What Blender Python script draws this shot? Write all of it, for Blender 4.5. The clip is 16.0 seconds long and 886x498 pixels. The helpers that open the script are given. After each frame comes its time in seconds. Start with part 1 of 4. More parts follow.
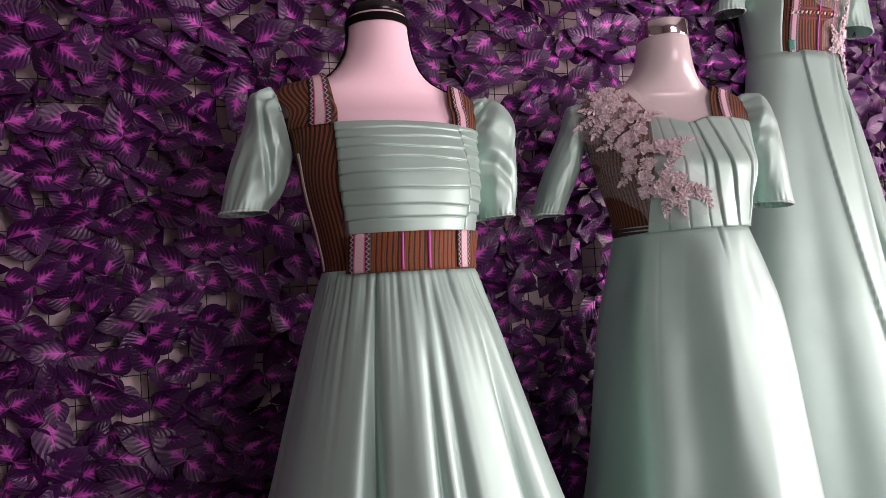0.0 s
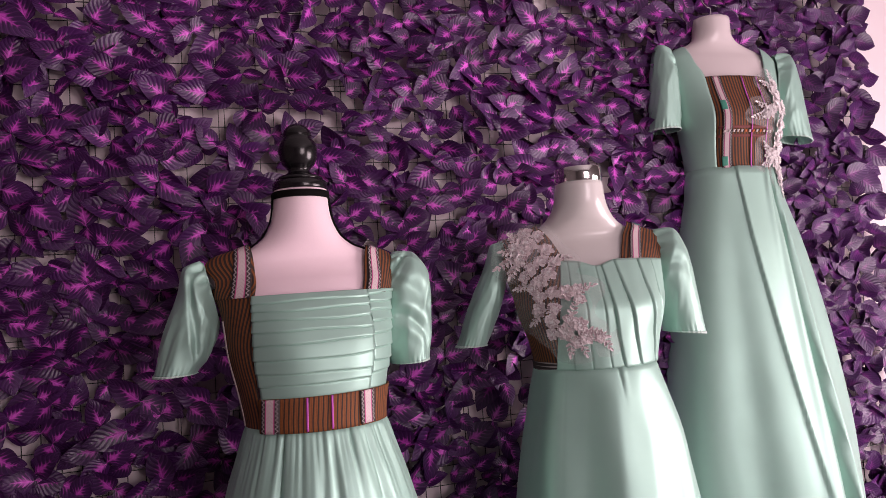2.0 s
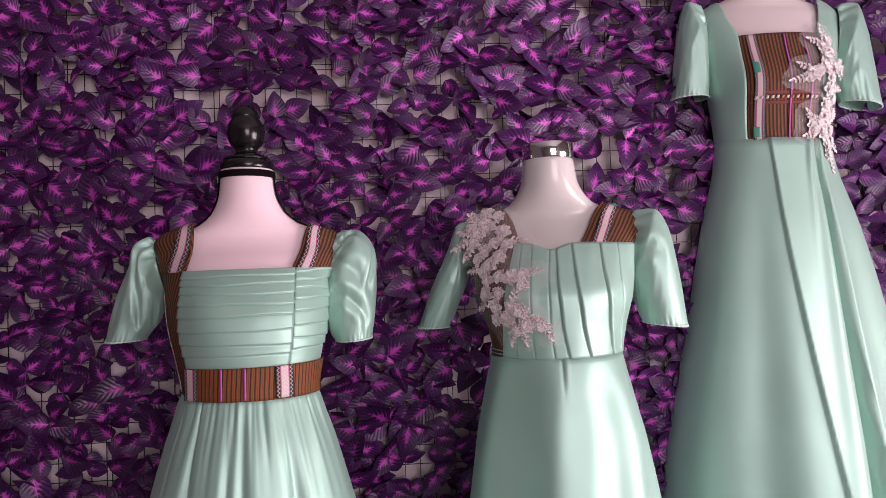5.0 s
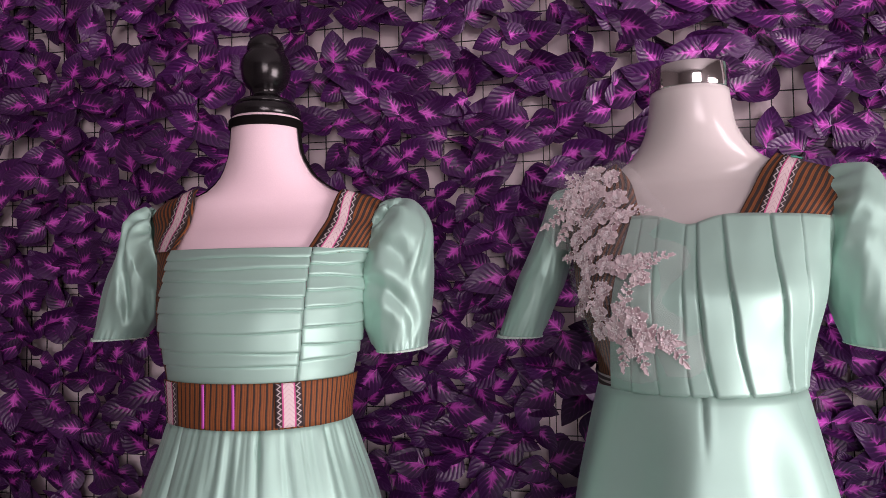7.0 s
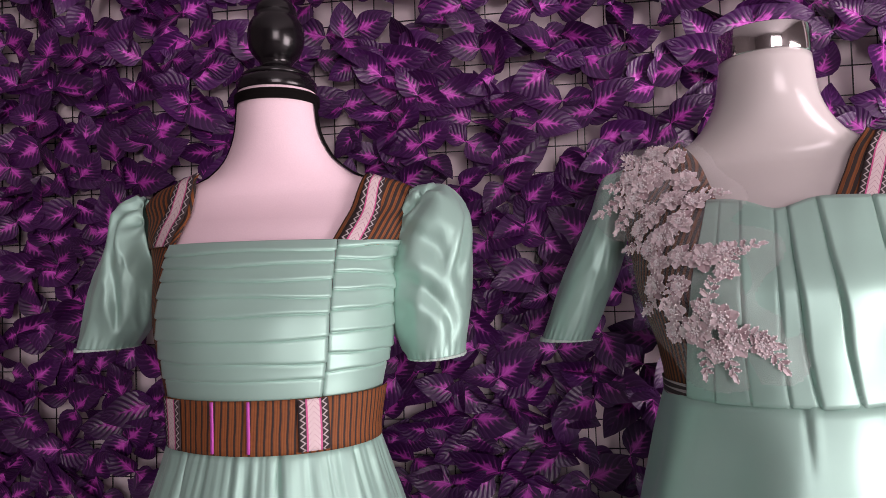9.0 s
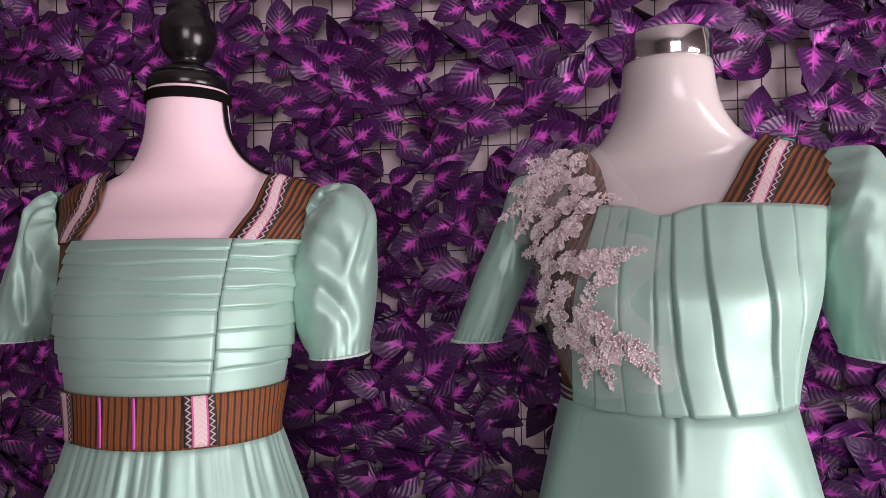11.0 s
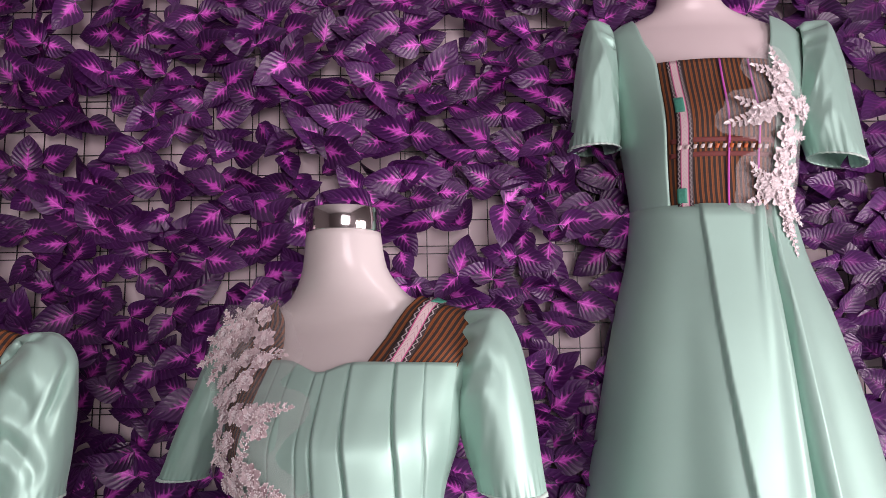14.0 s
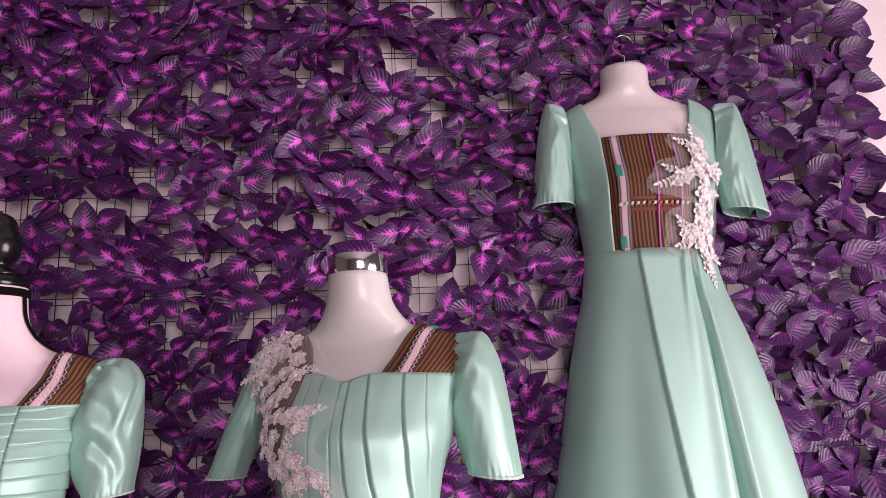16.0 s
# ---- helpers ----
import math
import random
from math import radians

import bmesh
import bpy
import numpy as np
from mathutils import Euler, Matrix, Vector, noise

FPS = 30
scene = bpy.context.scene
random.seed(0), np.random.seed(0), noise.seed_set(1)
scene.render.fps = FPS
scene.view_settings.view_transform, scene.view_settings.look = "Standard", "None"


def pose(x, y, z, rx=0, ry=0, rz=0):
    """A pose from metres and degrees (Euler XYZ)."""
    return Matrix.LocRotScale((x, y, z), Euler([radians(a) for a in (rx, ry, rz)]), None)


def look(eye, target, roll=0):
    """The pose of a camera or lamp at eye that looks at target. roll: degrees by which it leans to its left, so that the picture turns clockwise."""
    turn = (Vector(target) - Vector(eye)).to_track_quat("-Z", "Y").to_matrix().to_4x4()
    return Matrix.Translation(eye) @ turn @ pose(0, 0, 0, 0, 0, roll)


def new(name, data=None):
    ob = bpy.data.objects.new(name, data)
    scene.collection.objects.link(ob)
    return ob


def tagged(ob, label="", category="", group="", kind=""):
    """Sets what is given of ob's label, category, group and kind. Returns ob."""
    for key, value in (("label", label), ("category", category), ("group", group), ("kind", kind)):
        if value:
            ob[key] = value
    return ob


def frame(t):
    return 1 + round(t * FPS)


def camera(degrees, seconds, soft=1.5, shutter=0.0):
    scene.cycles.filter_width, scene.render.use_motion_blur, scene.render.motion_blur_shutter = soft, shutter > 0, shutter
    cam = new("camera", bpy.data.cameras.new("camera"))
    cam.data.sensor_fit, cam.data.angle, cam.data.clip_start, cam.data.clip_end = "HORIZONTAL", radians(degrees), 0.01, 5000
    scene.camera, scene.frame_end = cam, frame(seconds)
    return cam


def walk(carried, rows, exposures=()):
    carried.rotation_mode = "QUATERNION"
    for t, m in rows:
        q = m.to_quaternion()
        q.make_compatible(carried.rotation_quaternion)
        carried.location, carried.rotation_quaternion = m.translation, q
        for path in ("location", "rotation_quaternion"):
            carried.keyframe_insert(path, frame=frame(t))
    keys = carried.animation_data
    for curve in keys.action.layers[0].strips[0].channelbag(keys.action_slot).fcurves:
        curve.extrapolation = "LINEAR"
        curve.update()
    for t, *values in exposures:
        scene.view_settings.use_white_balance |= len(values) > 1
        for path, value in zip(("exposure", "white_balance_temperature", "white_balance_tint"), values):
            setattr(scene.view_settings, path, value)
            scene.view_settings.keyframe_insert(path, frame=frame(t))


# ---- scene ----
cam = camera(65.8, 16.0, soft=0.65)
PATH = [
    (0, (0.192, 0.115, 1.084), (0.897, 1.985, 1.166), -3.9),
    (0.5, (0.227, 0.074, 1.159), (0.867, 1.966, 1.265), -3.4),
    (1, (0.270, 0.037, 1.208), (0.904, 1.930, 1.327), -3.2),
    (1.5, (0.335, -0.010, 1.280), (0.931, 1.895, 1.406), -3.2),
    (2, (0.358, -0.078, 1.288), (0.962, 1.824, 1.422), -4.1),
    (2.5, (0.359, -0.214, 1.274), (0.919, 1.703, 1.382), -3.4),
    (3, (0.394, -0.320, 1.271), (0.915, 1.611, 1.331), -4.8),
    (3.2, (0.423, -0.347, 1.290), (0.911, 1.591, 1.353), -4.7),
    (5.5, (0.832, -0.012, 1.284), (0.833, 1.987, 1.358), -1.3),
    (6, (0.892, 0.110, 1.273), (0.735, 2.102, 1.355), 0.1),
    (6.5, (0.938, 0.212, 1.288), (0.598, 2.182, 1.327), 0.8),
    (7, (0.881, 0.250, 1.269), (0.528, 2.217, 1.348), -1.0),
    (7.5, (0.821, 0.285, 1.269), (0.512, 2.260, 1.338), -1.1),
    (8, (0.782, 0.319, 1.265), (0.507, 2.298, 1.337), -1.1),
    (8.2, (0.776, 0.329, 1.264), (0.503, 2.309, 1.346), -1.3),
    (10.5, (0.872, 0.361, 1.265), (0.558, 2.335, 1.343), -1.1),
    (11, (0.916, 0.366, 1.274), (0.586, 2.338, 1.328), -0.6),
    (11.5, (0.970, 0.365, 1.295), (0.650, 2.339, 1.319), -1.5),
    (12, (1.018, 0.364, 1.310), (0.780, 2.350, 1.339), -1.0),
    (12.5, (1.053, 0.352, 1.319), (0.882, 2.343, 1.393), -0.4),
    (13, (1.082, 0.337, 1.330), (0.978, 2.330, 1.453), -0.0),
    (13.5, (1.116, 0.314, 1.341), (1.112, 2.303, 1.550), -0.5),
    (14, (1.150, 0.281, 1.357), (1.175, 2.263, 1.618), -1.0),
    (14.5, (1.176, 0.235, 1.364), (1.214, 2.204, 1.714), -1.4),
    (15, (1.152, 0.174, 1.349), (1.224, 2.133, 1.743), -2.4),
    (15.5, (1.130, 0.105, 1.331), (1.250, 2.059, 1.740), -2.0),
    (16, (1.112, 0.050, 1.298), (1.223, 2.003, 1.715), -2.4),
]
walk(cam, [(t, look(eye, target, roll)) for t, eye, target, roll in PATH], [(0.0, 0.0, 6950, 26), (1.5, 0.0, 6800, 20), (3.0, 0.0, 6650, 14), (5.5, 0.0, 6600, 15), (10.5, 0.0, 6550, 12), (13.0, 0.0, 6550, 12), (16.0, 0.0, 6600, 14)])

# ---- light ----
WIN_Y0, WIN_Y1, WIN_Z0, WIN_Z1, SIDE_X = -0.80, 0.62, 0.22, 1.50, 3.0
world = bpy.data.worlds.new("sky")
scene.world = world
world.use_nodes = True
_n = world.node_tree.nodes
_sky = _n.new("ShaderNodeTexSky")
_sky.sky_type = "NISHITA"
_sky.sun_disc = False
_sky.sun_elevation, _sky.sun_rotation = radians(40), radians(120)
world.node_tree.links.new(_sky.outputs[0], _n["Background"].inputs[0])
_n["Background"].inputs[1].default_value = 0.12


def opening_light(name, m, sx, sy, watts, colour):
    lamp = bpy.data.lights.new(name, "AREA")
    lamp.shape, lamp.size, lamp.size_y, lamp.energy, lamp.color = "RECTANGLE", sx, sy, watts, colour
    ob = new(name, lamp)
    ob.matrix_world = m
    return ob


opening_light("window_daylight", look((SIDE_X + 0.02, (WIN_Y0 + WIN_Y1) / 2, (WIN_Z0 + WIN_Z1) / 2), (0, (WIN_Y0 + WIN_Y1) / 2, (WIN_Z0 + WIN_Z1) / 2)), 1.38, 1.25, 70, (1.0, 0.85, 0.905))
# Added fill: an unseen rear source that brightens the fronts of the dresses.
opening_light("rear_fill_light", look((1.95, -2.56, 1.48), (1.95, 0, 1.48)), 1.55, 1.35, 51, (1.0, 0.84, 0.90))

# ---- materials ----


class Nodes:
    """A small helper to chain shader nodes."""

    def __init__(self, name, rough=0.5, metal=0.0):
        self.mat = bpy.data.materials.new(name)
        self.mat.use_nodes = True
        self.tree = self.mat.node_tree
        self.bsdf = self.tree.nodes["Principled BSDF"]
        self.bsdf.inputs["Roughness"].default_value = rough
        self.bsdf.inputs["Metallic"].default_value = metal

    def add(self, kind, **values):
        node = self.tree.nodes.new(kind)
        for key, value in values.items():
            node.inputs[key].default_value = value
        return node

    def link(self, a, b):
        self.tree.links.new(a, b)

    def put(self, socket, value):
        if isinstance(value, (int, float)):
            socket.default_value = value
        else:
            self.link(value, socket)

    def math(self, op, a, b=0.0, c=0.0):
        node = self.tree.nodes.new("ShaderNodeMath")
        node.operation = op
        for socket, value in zip(node.inputs, (a, b, c)):
            self.put(socket, value)
        return node.outputs[0]

    def step(self, value, lo, hi):
        node = self.tree.nodes.new("ShaderNodeMapRange")
        node.interpolation_type = "SMOOTHSTEP"
        self.put(node.inputs[0], value)
        self.put(node.inputs[1], lo)
        self.put(node.inputs[2], hi)
        return node.outputs[0]

    def mix(self, fac, a, b):
        node = self.tree.nodes.new("ShaderNodeMix")
        node.data_type = "RGBA"
        self.put(node.inputs[0], fac)
        for socket, value in ((node.inputs[6], a), (node.inputs[7], b)):
            if isinstance(value, tuple):
                socket.default_value = (*value[:3], 1)
            else:
                self.link(value, socket)
        return node.outputs[2]

    def noise(self, scale, detail=3.0, coord="Object", stretch=None):
        tc = self.tree.nodes.new("ShaderNodeTexCoord")
        out = tc.outputs[coord]
        if stretch:
            mp = self.tree.nodes.new("ShaderNodeMapping")
            mp.inputs["Scale"].default_value = stretch
            self.link(out, mp.inputs[0])
            out = mp.outputs[0]
        node = self.add("ShaderNodeTexNoise", Scale=scale, Detail=detail)
        self.link(out, node.inputs["Vector"])
        return node.outputs["Fac"]

    def uv(self):
        tc = self.tree.nodes.new("ShaderNodeTexCoord")
        sep = self.tree.nodes.new("ShaderNodeSeparateXYZ")
        self.link(tc.outputs["UV"], sep.inputs[0])
        return sep.outputs[0], sep.outputs[1]

    def bump(self, height, strength, distance):
        node = self.add("ShaderNodeBump", Strength=strength, Distance=distance)
        self.link(height, node.inputs["Height"])
        self.link(node.outputs[0], self.bsdf.inputs["Normal"])

    def colour(self, value):
        if isinstance(value, tuple):
            self.bsdf.inputs["Base Color"].default_value = (*value[:3], 1)
        else:
            self.link(value, self.bsdf.inputs["Base Color"])


def plain(name, colour, rough=0.5, metal=0.0, scale=40.0, spread=0.12, bump=0.0):
    n = Nodes(name, rough, metal)
    dark = tuple(c * (1 - spread) for c in colour)
    light = tuple(min(1, c * (1 + spread)) for c in colour)
    f = n.noise(scale, 4)
    n.colour(n.mix(f, dark, light))
    g = n.noise(scale * 0.12, 2)
    n.link(n.math("ADD", n.math("MULTIPLY", g, 0.16), rough - 0.08), n.bsdf.inputs["Roughness"])
    if bump:
        n.bump(f, 0.5, bump)
    return n.mat


def satin(name, colour):
    """Heavy satin: a soft broad gleam over a deep ground, with faint creases and a fine weave."""
    n = Nodes(name, 0.48, 0.35)
    f = n.noise(7, 3)
    n.colour(n.mix(f, tuple(c * 0.88 for c in colour), tuple(c * 1.08 for c in colour)))
    n.link(n.math("ADD", 0.44, n.math("MULTIPLY", n.noise(25, 2), 0.08)), n.bsdf.inputs["Roughness"])
    n.bsdf.inputs["IOR"].default_value = 1.5
    n.bsdf.inputs["Specular IOR Level"].default_value = 0.8
    n.bsdf.inputs["Sheen Weight"].default_value = 0.15
    n.bsdf.inputs["Sheen Roughness"].default_value = 0.5
    crease = n.noise(9, 2, stretch=(1, 1, 0.6))
    fine = n.noise(45, 4, stretch=(1, 1, 0.6))
    weave = n.noise(1200, 1, stretch=(1, 1, 0.25))
    n.bump(n.math("ADD", n.math("ADD", crease, n.math("MULTIPLY", fine, 0.03)), n.math("MULTIPLY", weave, 0.005)), 0.20, 0.012)
    return n.mat


def woven(name, dark=0.32):
    """Dark brown cloth with rust and black warp stripes; the stripes follow the first texture axis, in metres."""
    n = Nodes(name, 0.75)
    u, v = n.uv()
    wob = n.math("MULTIPLY", n.noise(60, 2), 0.0012)
    s = n.math("FRACT", n.math("DIVIDE", n.math("ADD", u, wob), 0.0073))
    tri = n.math("ABSOLUTE", n.math("SUBTRACT", s, 0.5))
    line = n.step(tri, dark, dark + 0.08)
    s2 = n.math("ABSOLUTE", n.math("SUBTRACT", n.math("FRACT", n.math("DIVIDE", u, 0.00243)), 0.5))
    rust = n.mix(n.step(s2, 0.1, 0.4), (0.20, 0.056, 0.010), (0.28, 0.090, 0.018))
    base = n.mix(line, rust, (0.022, 0.014, 0.012))
    n.colour(n.mix(n.math("MULTIPLY", n.noise(220, 2), 0.35), base, (0.035, 0.018, 0.012)))
    rib = n.math("ABSOLUTE", n.math("SUBTRACT", n.math("FRACT", n.math("DIVIDE", v, 0.0012)), 0.5))
    n.bump(n.math("ADD", rib, tri), 0.4, 0.0006)
    return n.mat


def zigzag(name):
    """Pale woven ribbon with a lozenge weave in its middle and dark zigzag borders; u runs across (0 to 1), v along in metres."""
    n = Nodes(name, 0.7)
    u, v = n.uv()
    side = n.math("ABSOLUTE", n.math("SUBTRACT", u, 0.5))
    tooth = n.math("ABSOLUTE", n.math("SUBTRACT", n.math("FRACT", n.math("DIVIDE", v, 0.007)), 0.5))
    wave = n.math("ADD", 0.36, n.math("MULTIPLY", n.math("SUBTRACT", tooth, 0.25), 0.28))
    near = n.math("ABSOLUTE", n.math("SUBTRACT", side, wave))
    zig = n.step(near, 0.045, 0.02)
    edge = n.step(side, 0.24, 0.26)
    cross = n.math("ABSOLUTE", n.math("SUBTRACT", n.math("FRACT", n.math("ADD", n.math("DIVIDE", v, 0.006), n.math("MULTIPLY", side, 6.0))), 0.5))
    mid = n.mix(n.step(cross, 0.09, 0.02), (0.66, 0.54, 0.55), (0.40, 0.24, 0.28))
    mid = n.mix(n.step(side, 0.185, 0.20), mid, (0.55, 0.10, 0.26))
    border = n.mix(zig, (0.028, 0.018, 0.018), (0.4, 0.36, 0.36))
    n.colour(n.mix(edge, mid, border))
    n.bump(n.noise(500, 2), 0.4, 0.0005)
    return n.mat


def leaf_material(name, heart_strength=1.0):
    """Dyed purple leaf: dark blade, ribbed between slanting veins, bright magenta along the veins near the stalk."""
    n = Nodes(name, 0.38)
    u, v = n.uv()
    side = n.math("ABSOLUTE", n.math("SUBTRACT", v, 0.5))
    slant = n.math("SUBTRACT", n.math("MULTIPLY", u, 7.0), n.math("MULTIPLY", side, 5.5))
    saw = n.math("ABSOLUTE", n.math("SUBTRACT", n.math("FRACT", slant), 0.5))
    vein = n.step(saw, 0.22, 0.44)
    reach = n.math("ADD", n.math("MULTIPLY", n.math("ABSOLUTE", n.math("SUBTRACT", u, 0.24)), 1.5), n.math("MULTIPLY", side, 2.1))
    ragged = n.math("ADD", reach, n.math("MULTIPLY", n.math("SUBTRACT", n.noise(120, 3), 0.5), 0.7))
    heart = n.step(ragged, 0.82, 0.20)
    rib = n.math("MULTIPLY", n.step(side, 0.045, 0.01), n.step(u, 0.80, 0.35))
    core = n.step(ragged, 0.50, 0.10)
    pink = n.math("MAXIMUM", n.math("MULTIPLY", heart, n.math("MAXIMUM", n.math("MULTIPLY", vein, 0.85), rib)), n.math("MULTIPLY", core, 0.9))
    info = n.tree.nodes.new("ShaderNodeObjectInfo")
    geo = n.tree.nodes.new("ShaderNodeNewGeometry")
    rnd = n.math("FRACT", n.math("ADD", info.outputs["Random"], geo.outputs["Random Per Island"]))
    blade = n.mix(rnd, (0.017, 0.0030, 0.030), (0.062, 0.009, 0.094))
    blade = n.mix(n.math("MULTIPLY", n.noise(30, 3), 0.35), blade, (0.090, 0.016, 0.120))
    # The gleam that lit ribs show is put into the blade's colour as paler stripes.
    blade = n.mix(n.math("MULTIPLY", n.step(saw, 0.30, 0.48), 0.26), blade, (0.17, 0.045, 0.21))
    hot = n.mix(rnd, (0.74, 0.06, 0.64), (0.92, 0.15, 0.82))
    n.colour(n.mix(n.math("MULTIPLY", n.math("MULTIPLY", pink, heart_strength), n.math("ADD", 0.58, n.math("MULTIPLY", rnd, 0.42))), blade, hot))
    n.bump(n.math("ADD", saw, n.math("MULTIPLY", rib, 0.5)), 0.5, 0.0020)
    return n.mat


def lace_material(name, dark, light, rough):
    """Corded lace and beads: every petal and bead a little lighter or darker than the next, as painted-in glints."""
    n = Nodes(name, rough)
    geo = n.tree.nodes.new("ShaderNodeNewGeometry")
    tone = n.mix(geo.outputs["Random Per Island"], dark, light)
    n.colour(n.mix(n.math("MULTIPLY", n.noise(900, 2), 0.35), tone, dark))
    n.bsdf.inputs["Specular IOR Level"].default_value = 0.9
    n.bump(n.noise(700, 2), 0.5, 0.0006)
    return n.mat


def tulle_material(name):
    n = Nodes(name, 0.6)
    n.colour((0.86, 0.84, 0.84))
    net = n.noise(700, 1)
    n.link(n.math("ADD", 0.07, n.math("MULTIPLY", net, 0.17)), n.bsdf.inputs["Alpha"])
    return n.mat


MINT = satin("mint_satin", (0.355, 0.578, 0.492))
BROWN = woven("striped_handloom")
BROWN_DARK = woven("dark_striped_handloom", 0.20)
RIBBON = zigzag("zigzag_ribbon")
PINK_LINE = plain("magenta_thread", (0.50, 0.08, 0.42), 0.6, bump=0.0004, scale=300)
WHITE_LINE = plain("white_piping", (0.6, 0.52, 0.5), 0.6, bump=0.0004, scale=300)
ORANGE = plain("orange_thread", (0.5, 0.12, 0.03), 0.6, scale=300)
RED_BAND = plain("dull_red_weft", (0.16, 0.035, 0.03), 0.7, scale=400, bump=0.0004)
GREEN_MARK = plain("teal_thread", (0.05, 0.28, 0.2), 0.6, scale=300, spread=0.4)
HEM = plain("pale_hem", (0.50, 0.64, 0.58), 0.6, scale=500, spread=0.25, bump=0.0006)
PINK_FORM = plain("pink_jersey", (0.90, 0.70, 0.76), 0.75, scale=600, spread=0.05, bump=0.0003)
BLACK_WOOD = plain("black_lacquer", (0.006, 0.005, 0.006), 0.22, scale=30)
BRAID = plain("black_braid", (0.005, 0.004, 0.004), 0.85, scale=500, spread=0.5, bump=0.001)
BRAID.node_tree.nodes["Principled BSDF"].inputs["Specular IOR Level"].default_value = 0.1
GREY_FORM = plain("grey_gloss_plastic", (0.66, 0.63, 0.61), 0.22, scale=8, spread=0.03)
WHITE_FORM = plain("white_gloss_plastic", (0.68, 0.60, 0.60), 0.25, scale=8, spread=0.03)
CHROME = plain("chrome", (0.75, 0.73, 0.72), 0.10, 1.0, scale=20, spread=0.04)
STEEL = plain("steel_wire", (0.55, 0.53, 0.53), 0.25, 1.0)
LEAF = leaf_material("purple_leaf")
LEAF_PLAIN = leaf_material("plain_purple_leaf", 0.16)
WIRE = plain("black_plastic_mesh", (0.012, 0.009, 0.012), 0.45)
TULLE = tulle_material("tulle")
PETAL_IVORY = lace_material("ivory_lace", (0.66, 0.58, 0.59), (0.93, 0.88, 0.88), 0.35)
PETAL = lace_material("blush_lace", (0.48, 0.36, 0.38), (0.94, 0.84, 0.85), 0.20)
BEAD = lace_material("clear_bead", (0.80, 0.74, 0.75), (0.98, 0.96, 0.96), 0.06)
PLASTER = plain("pinkish_white_plaster", (0.90, 0.78, 0.81), 0.85, scale=6, spread=0.05, bump=0.001)
TAUPE = plain("taupe_wall_paint", (0.17, 0.145, 0.145), 0.85, scale=6, spread=0.08, bump=0.001)
CEIL = plain("ceiling_paint", (0.58, 0.56, 0.56), 0.9, scale=10, spread=0.04)
FLOOR = plain("grey_cement_floor", (0.20, 0.18, 0.18), 0.6, scale=14, spread=0.25, bump=0.001)
FRAME_WHITE = plain("white_window_paint", (0.75, 0.73, 0.72), 0.4)
RED_WOOD = plain("red_brown_wood", (0.26, 0.06, 0.05), 0.5, scale=30, spread=0.3)
BOARD = plain("off_white_board", (0.70, 0.66, 0.66), 0.5)
DARK_GREY = plain("charcoal_plastic", (0.03, 0.03, 0.032), 0.5)
SOFT_GREY = plain("grey_plastic", (0.35, 0.33, 0.33), 0.5)

# ---- building helpers ----


def mesh_from(name, verts, faces, mats, uvs=None, smooth=True, slots=None):
    me = bpy.data.meshes.new(name)
    me.from_pydata([tuple(v) for v in verts], [], faces)
    for m in mats if isinstance(mats, (list, tuple)) else [mats]:
        me.materials.append(m)
    if uvs is not None:
        layer = me.uv_layers.new(name="UVMap")
        idx = np.empty(len(me.loops), dtype=np.int32)
        me.loops.foreach_get("vertex_index", idx)
        layer.data.foreach_set("uv", np.asarray(uvs, dtype=np.float32)[idx].ravel())
    if slots is not None:
        me.polygons.foreach_set("material_index", np.asarray(slots, dtype=np.int32))
    if smooth:
        me.polygons.foreach_set("use_smooth", np.ones(len(me.polygons), dtype=bool))
    me.update()
    return me


def part(name, me, parent, label="", thick=0.0):
    ob = new(name, me)
    ob.parent = parent
    if label:
        tagged(ob, label)
    if thick:
        mod = ob.modifiers.new("thickness", "SOLIDIFY")
        mod.thickness, mod.offset = thick, 1.0
    return ob


def empty_thing(name, m, label, category, group=""):
    ob = new(name)
    ob.empty_display_size = 0.1
    ob.matrix_world = m
    return tagged(ob, label, category, group)


def grid_faces(nu, nv, wrap=False, start=0):
    out = []
    cols = nu if wrap else nu + 1
    for j in range(nv):
        for i in range(nu):
            a, b = start + j * cols + i, start + j * cols + (i + 1) % cols
            out.append((a, b, b + cols, a + cols))
    return out


def box_mesh(name, x0, x1, y0, y1, z0, z1, mat, bevel=0.0):
    bm = bmesh.new()
    bmesh.ops.create_cube(bm, size=1)
    for v in bm.verts:
        v.co = Vector((x0 + (v.co.x + 0.5) * (x1 - x0), y0 + (v.co.y + 0.5) * (y1 - y0), z0 + (v.co.z + 0.5) * (z1 - z0)))
    if bevel:
        bmesh.ops.bevel(bm, geom=bm.edges[:], offset=bevel, segments=2, affect="EDGES", profile=0.6)
    me = bpy.data.meshes.new(name)
    bm.to_mesh(me)
    bm.free()
    me.materials.append(mat)
    return me


def box(name, x0, x1, y0, y1, z0, z1, mat, label="", category="", kind="", bevel=0.0, parent=None):
    ob = new(name, box_mesh(name, x0, x1, y0, y1, z0, z1, mat, bevel))
    ob.parent = parent
    return tagged(ob, label, category, "", kind)


